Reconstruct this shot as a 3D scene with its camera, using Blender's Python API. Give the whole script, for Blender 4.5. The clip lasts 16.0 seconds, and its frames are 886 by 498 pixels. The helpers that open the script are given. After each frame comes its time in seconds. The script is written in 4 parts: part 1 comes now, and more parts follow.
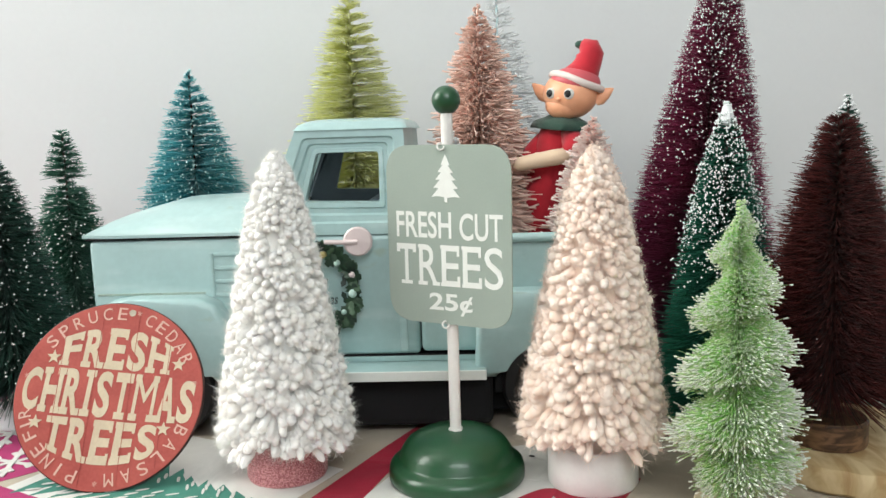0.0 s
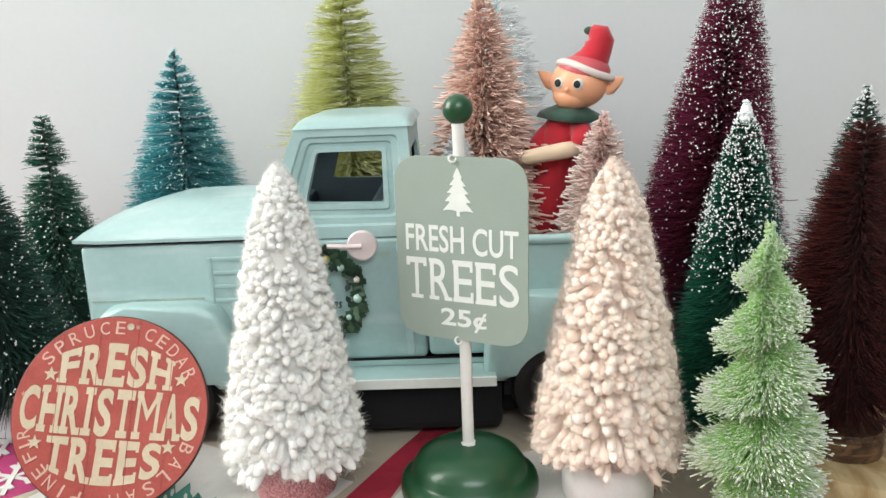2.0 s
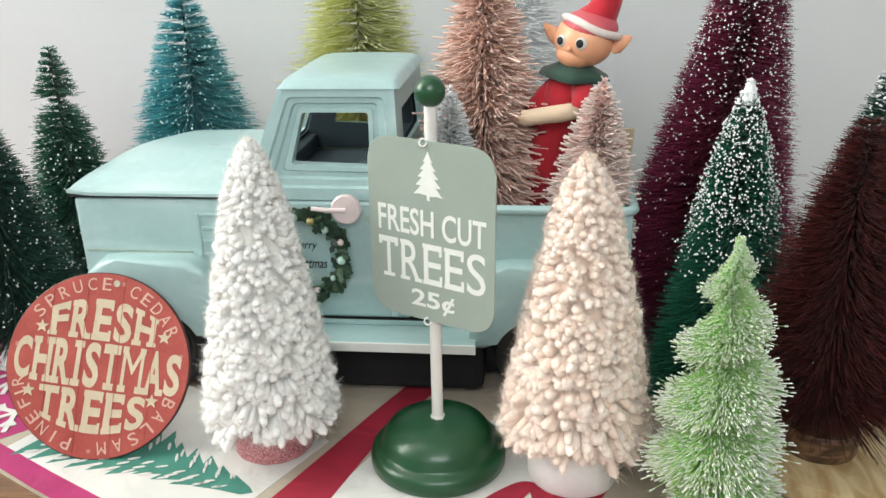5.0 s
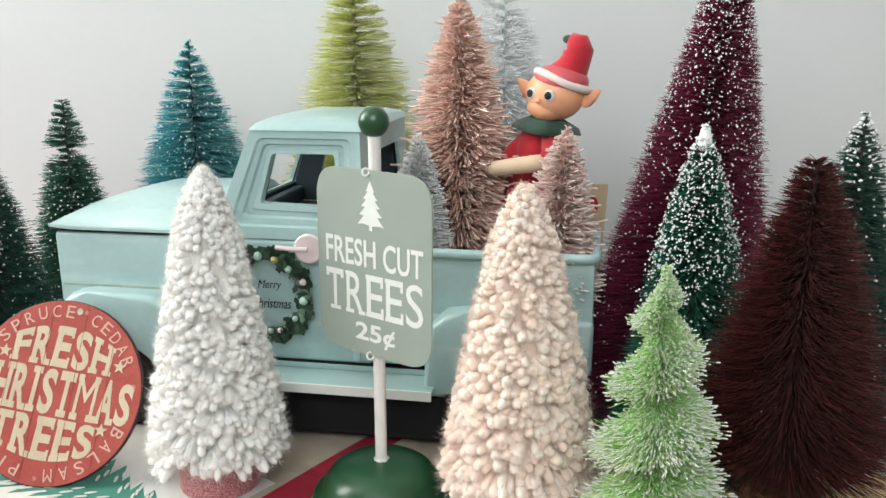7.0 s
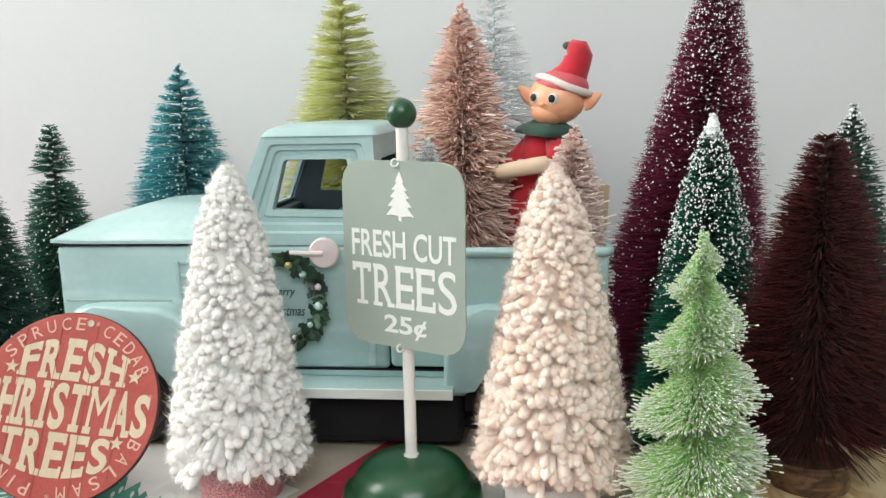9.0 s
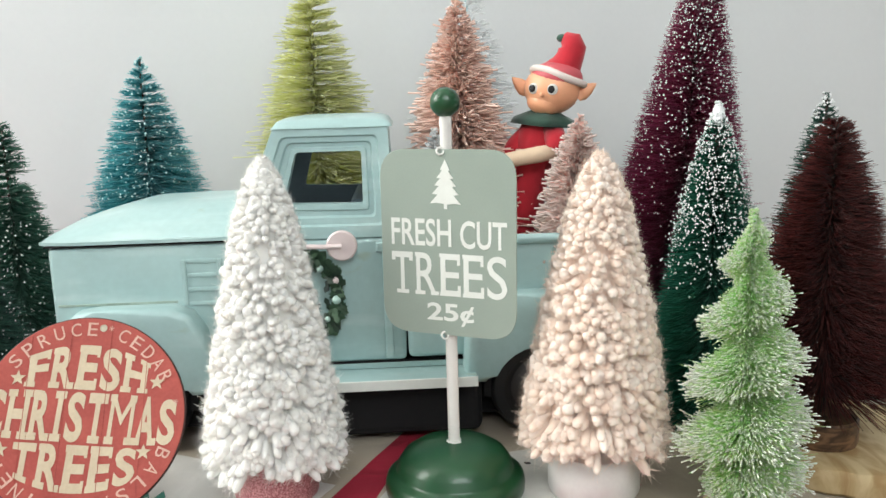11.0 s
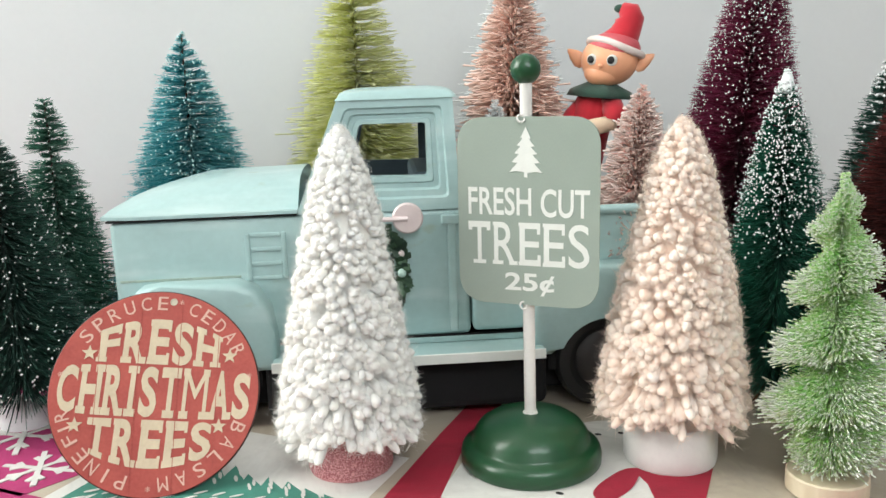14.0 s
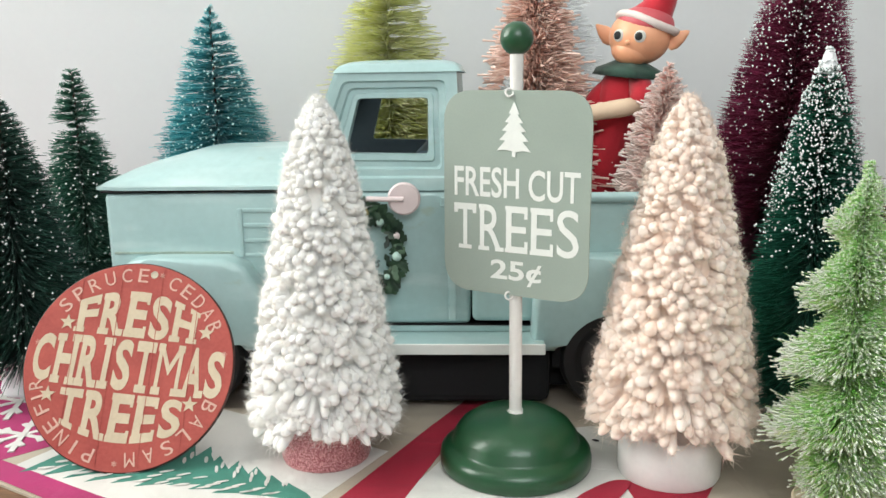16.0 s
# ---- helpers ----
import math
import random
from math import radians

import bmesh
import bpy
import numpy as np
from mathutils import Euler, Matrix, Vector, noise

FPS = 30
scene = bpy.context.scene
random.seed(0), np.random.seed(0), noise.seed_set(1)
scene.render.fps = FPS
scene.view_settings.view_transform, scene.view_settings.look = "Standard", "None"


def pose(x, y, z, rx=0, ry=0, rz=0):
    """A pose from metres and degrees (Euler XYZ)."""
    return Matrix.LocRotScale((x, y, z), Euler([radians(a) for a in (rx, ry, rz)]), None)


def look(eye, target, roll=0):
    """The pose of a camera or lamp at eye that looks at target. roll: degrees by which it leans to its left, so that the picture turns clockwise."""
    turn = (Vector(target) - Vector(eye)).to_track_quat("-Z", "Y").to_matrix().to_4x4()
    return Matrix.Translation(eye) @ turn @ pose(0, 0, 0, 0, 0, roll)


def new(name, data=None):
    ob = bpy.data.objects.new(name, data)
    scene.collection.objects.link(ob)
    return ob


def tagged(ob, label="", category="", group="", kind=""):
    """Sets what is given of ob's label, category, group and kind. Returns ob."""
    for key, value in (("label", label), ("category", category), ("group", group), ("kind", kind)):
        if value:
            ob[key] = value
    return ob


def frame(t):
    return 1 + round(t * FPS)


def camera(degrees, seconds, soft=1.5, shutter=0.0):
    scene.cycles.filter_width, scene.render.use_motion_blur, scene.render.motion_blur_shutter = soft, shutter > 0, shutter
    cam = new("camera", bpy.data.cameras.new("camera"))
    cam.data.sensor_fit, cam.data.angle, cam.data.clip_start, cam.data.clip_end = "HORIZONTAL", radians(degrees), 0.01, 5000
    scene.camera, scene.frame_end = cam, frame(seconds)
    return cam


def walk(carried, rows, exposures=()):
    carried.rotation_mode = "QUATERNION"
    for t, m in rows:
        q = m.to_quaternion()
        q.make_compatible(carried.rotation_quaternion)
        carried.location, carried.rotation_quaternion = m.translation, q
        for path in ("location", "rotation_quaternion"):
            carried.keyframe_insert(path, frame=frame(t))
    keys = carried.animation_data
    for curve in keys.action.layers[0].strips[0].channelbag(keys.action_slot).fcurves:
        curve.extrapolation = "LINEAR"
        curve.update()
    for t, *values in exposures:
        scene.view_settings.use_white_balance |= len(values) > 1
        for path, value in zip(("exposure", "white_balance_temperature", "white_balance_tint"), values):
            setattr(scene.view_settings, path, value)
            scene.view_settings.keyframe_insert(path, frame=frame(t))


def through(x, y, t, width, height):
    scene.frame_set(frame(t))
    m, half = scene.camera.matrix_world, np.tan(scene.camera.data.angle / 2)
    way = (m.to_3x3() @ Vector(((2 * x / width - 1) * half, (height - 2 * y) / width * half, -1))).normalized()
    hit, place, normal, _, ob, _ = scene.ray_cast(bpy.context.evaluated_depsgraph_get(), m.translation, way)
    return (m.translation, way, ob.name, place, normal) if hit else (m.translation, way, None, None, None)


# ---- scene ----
cam = camera(57.0, 16.0)
METRES, EYE, TILT, LEAN, TURN = 0.65, 0.22, 0.0, 0.0, 0.0
ROWS = [
    (0.0, 0.0, 0.0, 0.0, -0.26, -8.27, 1.77),
    (0.5, 0.0001, -0.0009, -0.0019, -0.24, -8.3, 2.01),
    (1.0, 0.0024, -0.0019, -0.0011, -0.14, -8.37, 1.87),
    (1.5, -0.0063, 0.0087, -0.0062, -0.42, -8.64, 1.93),
    (2.0, -0.0265, 0.0426, 0.0683, -1.76, -12.9, 2.13),
    (2.5, -0.056, 0.0786, 0.1163, -3.4, -17.73, 1.99),
    (3.0, -0.0806, 0.1014, 0.1309, -5.55, -21.34, 1.56),
    (5.5, 0.0981, 0.0799, 0.1528, 5.56, -21.24, 0.75),
    (6.0, 0.127, 0.0861, 0.1521, 7.21, -20.0, 0.33),
    (6.5, 0.149, 0.081, 0.1374, 8.1, -16.28, -0.12),
    (7.0, 0.1595, 0.0763, 0.0908, 7.64, -13.99, 0.12),
    (7.5, 0.1619, 0.0662, 0.0619, 7.58, -11.95, 0.76),
    (8.0, 0.15, 0.0552, 0.0435, 7.37, -10.27, 0.74),
    (10.5, -0.0379, 0.0423, 0.0326, -4.76, -10.22, 1.63),
    (11.0, -0.0688, 0.0382, 0.0297, -5.82, -10.35, 1.63),
    (11.5, -0.0867, 0.0337, 0.0258, -6.76, -10.45, 1.65),
    (12.0, -0.1093, 0.0277, 0.0165, -7.23, -10.71, 1.58),
    (12.5, -0.13, 0.0322, 0.0073, -7.63, -11.54, 1.13),
    (13.0, -0.1456, 0.0398, 0.0164, -7.29, -11.44, 1.5),
    (13.5, -0.1493, 0.0477, 0.0172, -6.96, -11.13, 2.07),
    (14.0, -0.1492, 0.051, 0.0147, -6.65, -11.23, 1.96),
    (14.5, -0.1462, 0.0608, 0.0105, -6.62, -11.32, 2.14),
    (15.0, -0.1219, 0.0731, -0.0035, -4.93, -11.27, 2.04),
    (15.5, -0.0895, 0.0842, -0.0177, -1.71, -11.39, 1.07),
    (16.0, -0.0491, 0.0923, -0.0048, 0.29, -11.64, 0.84),
]
walk(cam, [(t, pose(0, 0, EYE, TILT, LEAN, TURN) @ pose(METRES * x, METRES * y, METRES * z, 90 + pitch, roll, yaw)) for t, x, y, z, yaw, pitch, roll in ROWS])

# ---- world and light ----
world = bpy.data.worlds.new("sky_world")
scene.world = world
world.use_nodes = True
wn = world.node_tree
sky = wn.nodes.new("ShaderNodeTexSky")
sky.sky_type, sky.sun_disc = "NISHITA", False
sky.sun_elevation, sky.sun_rotation = radians(35), radians(200)
wn.nodes["Background"].inputs["Strength"].default_value = 0.1
wn.links.new(sky.outputs[0], wn.nodes["Background"].inputs["Color"])

# daylight standing in the left window's opening; the front lamp is an added fill
def window_light(name, at, target, sx, sy, watts, colour):
    lamp = bpy.data.lights.new(name, "AREA")
    lamp.shape, lamp.size, lamp.size_y, lamp.energy, lamp.color = "RECTANGLE", sx, sy, watts, colour
    ob = new(name, lamp)
    ob.matrix_world = look(at, target)
    return ob

window_light("window_light_left", (-1.49, 0.48, 1.05), (0.0, 0.48, 1.05), 0.8, 1.1, 34, (0.985, 0.99, 0.92))
window_light("front_fill_light", (0.15, -0.99, 1.25), (0.15, 0.6, 1.25), 1.0, 0.8, 16, (0.94, 0.985, 0.98))

# ---- materials ----
def material(name):
    m = bpy.data.materials.new(name)
    m.use_nodes = True
    return m, m.node_tree, m.node_tree.nodes["Principled BSDF"]


def surface(name, colour, rough=0.5, metal=0.0, vary=0.12, scale=60.0, fine=600.0, bump=0.1, island=False, sheen=0.0, coat=0.0, spread=None, depth=0.0004, trans=0.0, placed=False, wrinkle=0.0):
    """Two scales of variation on a base colour, with a fine relief."""
    m, nt, b = material(name)
    n, l = nt.nodes, nt.links
    co = n.new("ShaderNodeTexCoord")
    where = n.new("ShaderNodeNewGeometry").outputs["Position"] if placed else co.outputs["Object"]
    big = n.new("ShaderNodeTexNoise")
    big.inputs["Scale"].default_value, big.inputs["Detail"].default_value = scale, 5
    l.new(where, big.inputs["Vector"])
    small = n.new("ShaderNodeTexNoise")
    small.inputs["Scale"].default_value, small.inputs["Detail"].default_value = fine, 3
    l.new(where, small.inputs["Vector"])
    ramp = n.new("ShaderNodeValToRGB")
    lo = [c * (1 - vary) for c in colour]
    hi = [min(1, c * (1 + vary)) for c in colour]
    if spread:
        lo, hi = spread
    ramp.color_ramp.elements[0].color, ramp.color_ramp.elements[1].color = (*lo, 1), (*hi, 1)
    ramp.color_ramp.elements[0].position, ramp.color_ramp.elements[1].position = 0.25, 0.75
    if island:
        geo = n.new("ShaderNodeNewGeometry")
        info, total, fract = n.new("ShaderNodeObjectInfo"), n.new("ShaderNodeMath"), n.new("ShaderNodeMath")
        total.operation, fract.operation = "ADD", "FRACT"
        l.new(geo.outputs["Random Per Island"], total.inputs[0])
        l.new(info.outputs["Random"], total.inputs[1])
        l.new(total.outputs[0], fract.inputs[0])
        l.new(fract.outputs[0], ramp.inputs[0])
        ramp.color_ramp.elements[0].position, ramp.color_ramp.elements[1].position = 0.0, 1.0
    else:
        mix = n.new("ShaderNodeMath")
        mix.operation = "MULTIPLY_ADD"
        mix.inputs[1].default_value, mix.inputs[2].default_value = 0.35, 0.0
        l.new(small.outputs[0], mix.inputs[0])
        add = n.new("ShaderNodeMath")
        add.operation = "MULTIPLY_ADD"
        add.inputs[1].default_value = 0.65
        l.new(big.outputs[0], add.inputs[0])
        l.new(mix.outputs[0], add.inputs[2])
        l.new(add.outputs[0], ramp.inputs[0])
    l.new(ramp.outputs[0], b.inputs["Base Color"])
    rr = n.new("ShaderNodeMapRange")
    rr.inputs["To Min"].default_value, rr.inputs["To Max"].default_value = max(0.02, rough - 0.08), min(1, rough + 0.08)
    l.new(big.outputs[0], rr.inputs["Value"])
    l.new(rr.outputs[0], b.inputs["Roughness"])
    b.inputs["Metallic"].default_value = metal
    b.inputs["Sheen Weight"].default_value = sheen
    b.inputs["Coat Weight"].default_value = coat
    b.inputs["Coat Roughness"].default_value = 0.15
    if trans:
        b.inputs["Subsurface Weight"].default_value = trans
        b.inputs["Subsurface Radius"].default_value = (0.004, 0.0035, 0.003)
        b.inputs["Subsurface Scale"].default_value = 1.0
    if bump:
        bp = n.new("ShaderNodeBump")
        bp.inputs["Strength"].default_value, bp.inputs["Distance"].default_value = bump, depth
        l.new(small.outputs[0], bp.inputs["Height"])
        l.new(bp.outputs[0], b.inputs["Normal"])
        if wrinkle:
            fold, bp2 = n.new("ShaderNodeTexNoise"), n.new("ShaderNodeBump")
            fold.inputs["Scale"].default_value, fold.inputs["Detail"].default_value, fold.inputs["Distortion"].default_value = 22.0, 3, 0.8
            bp2.inputs["Strength"].default_value, bp2.inputs["Distance"].default_value = 0.7, wrinkle
            l.new(where, fold.inputs["Vector"])
            l.new(fold.outputs[0], bp2.inputs["Height"])
            l.new(bp2.outputs[0], bp.inputs["Normal"])
    return m


def wood(name, lo, hi, scale=18.0, rough=0.55, stretch=(1, 8, 8)):
    m, nt, b = material(name)
    n, l = nt.nodes, nt.links
    co, mp = n.new("ShaderNodeTexCoord"), n.new("ShaderNodeMapping")
    mp.inputs["Scale"].default_value = stretch
    l.new(co.outputs["Object"], mp.inputs[0])
    a = n.new("ShaderNodeTexNoise")
    a.inputs["Scale"].default_value, a.inputs["Detail"].default_value, a.inputs["Distortion"].default_value = scale, 8, 1.2
    l.new(mp.outputs[0], a.inputs["Vector"])
    r = n.new("ShaderNodeValToRGB")
    r.color_ramp.elements[0].color, r.color_ramp.elements[1].color = (*lo, 1), (*hi, 1)
    r.color_ramp.elements[0].position, r.color_ramp.elements[1].position = 0.35, 0.65
    l.new(a.outputs[0], r.inputs[0])
    l.new(r.outputs[0], b.inputs["Base Color"])
    b.inputs["Roughness"].default_value = rough
    bp = n.new("ShaderNodeBump")
    bp.inputs["Strength"].default_value, bp.inputs["Distance"].default_value = 0.3, 0.0005
    l.new(a.outputs[0], bp.inputs["Height"])
    l.new(bp.outputs[0], b.inputs["Normal"])
    return m


M_WALL = surface("wall_paint", (0.655, 0.668, 0.682), 0.85, vary=0.025, scale=6, fine=180, bump=0.12, depth=0.001)
M_CEIL = surface("ceiling_paint", (0.82, 0.82, 0.80), 0.9, vary=0.02, scale=4, fine=120, bump=0.1)
M_FLOOR = wood("floor_boards", (0.16, 0.09, 0.05), (0.28, 0.17, 0.1), 5)
M_TABLE = wood("table_wood", (0.10, 0.05, 0.025), (0.24, 0.13, 0.07), 30, 0.4)
M_FRAME = surface("window_paint", (0.8, 0.8, 0.78), 0.45, vary=0.03, scale=10, fine=90, bump=0.05)
def worn_enamel(name, colour):
    m = surface(name, colour, 0.38, vary=0.10, scale=24, fine=220, bump=0.12, coat=0.25, depth=0.0006)
    n, l = m.node_tree.nodes, m.node_tree.links
    b = n["Principled BSDF"]
    last = b.inputs["Base Color"].links[0].from_socket
    co = n.new("ShaderNodeTexCoord")
    for stretch, scale, lo, hi, tint, most in (((0.35, 1, 1.6), 30.0, 0.52, 0.78, (0.66, 0.78, 0.76), 0.55), ((0.5, 1, 1), 70.0, 0.66, 0.74, (0.33, 0.40, 0.31), 0.55)):
        mp, tex, rng, mix = n.new("ShaderNodeMapping"), n.new("ShaderNodeTexNoise"), n.new("ShaderNodeMapRange"), n.new("ShaderNodeMix")
        mp.inputs["Scale"].default_value = stretch
        tex.inputs["Scale"].default_value, tex.inputs["Detail"].default_value = scale, 6
        rng.inputs["From Min"].default_value, rng.inputs["From Max"].default_value, rng.inputs["To Max"].default_value = lo, hi, most
        mix.data_type = "RGBA"
        mix.inputs[7].default_value = (*tint, 1)
        l.new(co.outputs["Object"], mp.inputs[0])
        l.new(mp.outputs[0], tex.inputs["Vector"])
        l.new(tex.outputs[0], rng.inputs["Value"])
        l.new(rng.outputs[0], mix.inputs[0])
        l.new(last, mix.inputs[6])
        last = mix.outputs[2]
    l.new(last, b.inputs["Base Color"])
    return m


M_TRUCK = worn_enamel("mint_enamel", (0.37, 0.53, 0.53))
M_TRUCKIN = surface("truck_inside_dark", (0.05, 0.075, 0.09), 0.6, vary=0.2, scale=30, fine=300)
M_RUST = surface("worn_edge_paint", (0.32, 0.41, 0.35), 0.6, vary=0.3, scale=80, fine=400)
M_TYRE = surface("black_rubber", (0.012, 0.012, 0.013), 0.45, vary=0.2, scale=60, fine=500)
M_HUB = surface("hub_grey_paint", (0.035, 0.03, 0.032), 0.4, vary=0.1, scale=60, fine=500)
# near-black for the chassis, the gaps and the shade block under the truck
M_CHASSIS = surface("chassis_and_shade_black", (0.007, 0.007, 0.008), 0.9, vary=0.3, scale=60, fine=400)
M_PEARL = surface("pearly_pink_plastic", (0.72, 0.60, 0.60), 0.25, vary=0.05, scale=80, fine=400, coat=0.4, bump=0.03)
M_SAGE = surface("sage_painted_tin", (0.325, 0.385, 0.335), 0.42, vary=0.06, scale=40, fine=900, bump=0.15, depth=0.0002)
M_LETTER = surface("white_print", (0.80, 0.82, 0.78), 0.5, vary=0.05, scale=150, fine=900, bump=0.05)
M_POST = surface("white_wood_paint", (0.78, 0.76, 0.73), 0.5, vary=0.06, scale=70, fine=500, bump=0.2)
M_GREEN = surface("green_gloss_paint", (0.007, 0.064, 0.022), 0.33, vary=0.15, scale=60, fine=700, bump=0.05, coat=0.3, depth=0.0002)
M_RED = surface("aged_red_print", (0.45, 0.065, 0.05), 0.6, spread=((0.31, 0.04, 0.033), (0.50, 0.10, 0.075)), scale=45, fine=500, bump=0.15, depth=0.0002)
M_CREAM = surface("cream_print", (0.72, 0.62, 0.45), 0.6, spread=((0.52, 0.42, 0.29), (0.70, 0.60, 0.44)), scale=60, fine=500, bump=0.1, depth=0.0002)
M_DISCEDGE = surface("dark_disc_edge", (0.05, 0.02, 0.018), 0.6, vary=0.2)
M_HOLE = surface("hole_backing", (0.55, 0.50, 0.40), 0.6, vary=0.1)
M_YARNW = surface("white_wool", (0.83, 0.80, 0.76), 0.95, spread=((0.90, 0.88, 0.84), (0.96, 0.945, 0.92)), island=True, sheen=0.4, bump=0.25, fine=1500, depth=0.0003, placed=True, trans=0.2)
M_YARNP = surface("peach_wool", (0.85, 0.66, 0.53), 0.95, spread=((0.95, 0.75, 0.635), (0.98, 0.845, 0.755)), island=True, sheen=0.4, bump=0.25, fine=1500, depth=0.0003, placed=True, trans=0.2)
M_GLITTER = surface("pink_glitter", (0.62, 0.22, 0.24), 0.35, spread=((0.42, 0.10, 0.12), (0.85, 0.45, 0.46)), scale=900, fine=1800, bump=0.9, metal=0.3, depth=0.001)
for stop, at in zip(M_GLITTER.node_tree.nodes["Color Ramp"].color_ramp.elements, (0.42, 0.60)):
    stop.position = at
M_WHITEBASE = surface("white_painted_wood", (0.80, 0.79, 0.77), 0.6, vary=0.06, scale=60, fine=400, bump=0.3)
M_PALEWOOD = wood("pale_wood", (0.66, 0.55, 0.40), (0.76, 0.66, 0.50), 22, 0.6, (3, 3, 1))
M_DARKWOOD = wood("dark_base_wood", (0.05, 0.025, 0.014), (0.22, 0.12, 0.06), 40, 0.5, (2, 2, 6))
M_SLAB = wood("yellow_slab_wood", (0.42, 0.27, 0.12), (0.66, 0.52, 0.30), 16, 0.5, (5, 1.5, 2))
M_WIRE = surface("twisted_wire", (0.10, 0.09, 0.08), 0.4, metal=0.7)
M_SNOW = surface("artificial_snow", (0.85, 0.87, 0.88), 0.8, vary=0.05, scale=300, fine=1200, bump=0.3)
# brownish cotton, darkened further with the truck's shade in its base colour
M_CLOTH = surface("tan_shaded_cotton", (0.43, 0.37, 0.285), 0.9, vary=0.06, scale=14, fine=1600, bump=0.5, sheen=0.2, depth=0.0005, wrinkle=0.006)
M_CRED = surface("crimson_print", (0.33, 0.012, 0.035), 0.85, vary=0.2, scale=40, fine=1600, bump=0.5, depth=0.0005, wrinkle=0.006)
M_CMAG = surface("magenta_print", (0.40, 0.03, 0.14), 0.85, vary=0.2, scale=40, fine=1600, bump=0.5, depth=0.0005, wrinkle=0.006)
M_CGREEN = surface("pine_print", (0.055, 0.22, 0.17), 0.85, vary=0.25, scale=60, fine=1600, bump=0.5, depth=0.0005, wrinkle=0.006)
M_CWHITE = surface("white_print_on_cloth", (0.66, 0.65, 0.62), 0.85, vary=0.06, scale=40, fine=1600, bump=0.5, depth=0.0005, wrinkle=0.006)
M_BLACK = surface("black_print", (0.012, 0.012, 0.012), 0.7, vary=0.2)
M_SKIN = surface("moulded_vinyl", (0.90, 0.43, 0.25), 0.4, vary=0.08, scale=60, fine=400, bump=0.03, trans=0.1)
M_HAT = surface("red_felt", (0.50, 0.015, 0.03), 0.9, vary=0.2, scale=90, fine=1500, bump=0.5, sheen=0.3)
M_FELTG = surface("green_felt", (0.025, 0.07, 0.05), 0.9, vary=0.2, scale=90, fine=1500, bump=0.5, sheen=0.3)
M_BRIM = surface("white_felt", (0.78, 0.68, 0.64), 0.9, vary=0.06, scale=90, fine=1500, bump=0.5)
M_HAIR = surface("painted_hair", (0.58, 0.10, 0.12), 0.5, vary=0.1)
M_ARM = surface("tan_felt", (0.74, 0.56, 0.40), 0.9, vary=0.08, scale=90, fine=1500, bump=0.4, sheen=0.2)
M_KRAFT = surface("kraft_card", (0.62, 0.47, 0.30), 0.8, vary=0.08, scale=60, fine=800)
M_LEAF = surface("wreath_leaf", (0.02, 0.06, 0.03), 0.5, spread=((0.008, 0.022, 0.016), (0.045, 0.10, 0.05)), island=True)
M_BERRY = surface("silver_mint_bead", (0.45, 0.62, 0.56), 0.3, vary=0.15, coat=0.3)
M_GOLD = surface("gold_bead", (0.45, 0.38, 0.16), 0.35, vary=0.15, metal=0.3)


def see_light(m, through):
    """Lets a share of the light pass through thin fibres."""
    n, l = m.node_tree.nodes, m.node_tree.links
    b, out = n["Principled BSDF"], n["Material Output"]
    tr, mix = n.new("ShaderNodeBsdfTranslucent"), n.new("ShaderNodeMixShader")
    mix.inputs[0].default_value = through
    l.new(b.inputs["Base Color"].links[0].from_socket, tr.inputs["Color"])
    l.new(b.outputs[0], mix.inputs[1])
    l.new(tr.outputs[0], mix.inputs[2])
    l.new(mix.outputs[0], out.inputs["Surface"])
    return m


def bristle_mat(name, lo, hi, rough=0.45, through=0.45, sheen=0.1):
    """Bristle fibre: each strand its own shade."""
    return see_light(surface(name, lo, rough, spread=(lo, hi), island=True, bump=0, sheen=sheen), through)



# ---- mesh helpers ----
def part(name, data, mat, parent=None, label="", smooth=False, kind=""):
    """Links a bmesh or a mesh as ONE mesh object under a thing or a part."""
    if isinstance(data, bmesh.types.BMesh):
        me = bpy.data.meshes.new(name)
        bmesh.ops.recalc_face_normals(data, faces=data.faces)
        data.to_mesh(me)
        data.free()
    else:
        me = data
    mats = mat if isinstance(mat, (list, tuple)) else [mat]
    if not me.materials:
        for m in mats:
            me.materials.append(m)
    if smooth:
        me.polygons.foreach_set("use_smooth", [True] * len(me.polygons))
        if smooth != "all":
            me.set_sharp_from_angle(angle=radians(smooth if smooth is not True else 38))
    ob = new(name, me)
    if parent:
        ob.parent = parent
    if label:
        ob["label"] = label
    if kind:
        ob["kind"] = kind
    return ob


def thing(name, m, label, category, group="", kind=""):
    ob = new(name)
    ob.empty_display_size = 0.02
    ob.matrix_world = m
    return tagged(ob, label, category, group, kind)


def box(x0, x1, y0, y1, z0, z1, bevel=0.0, seg=2, bm=None):
    bm2 = bmesh.new()
    bmesh.ops.create_cube(bm2, size=1, matrix=Matrix.Translation(((x0 + x1) / 2, (y0 + y1) / 2, (z0 + z1) / 2)) @ Matrix.Diagonal((x1 - x0, y1 - y0, z1 - z0, 1)))
    if bevel:
        bmesh.ops.bevel(bm2, geom=bm2.edges[:], offset=bevel, segments=seg, affect="EDGES", profile=0.5)
    if bm is None:
        return bm2
    join(bm, bm2)
    return bm


def join(bm, other):
    me = bpy.data.meshes.new("tmp")
    other.to_mesh(me)
    other.free()
    bm.from_mesh(me)
    bpy.data.meshes.remove(me)


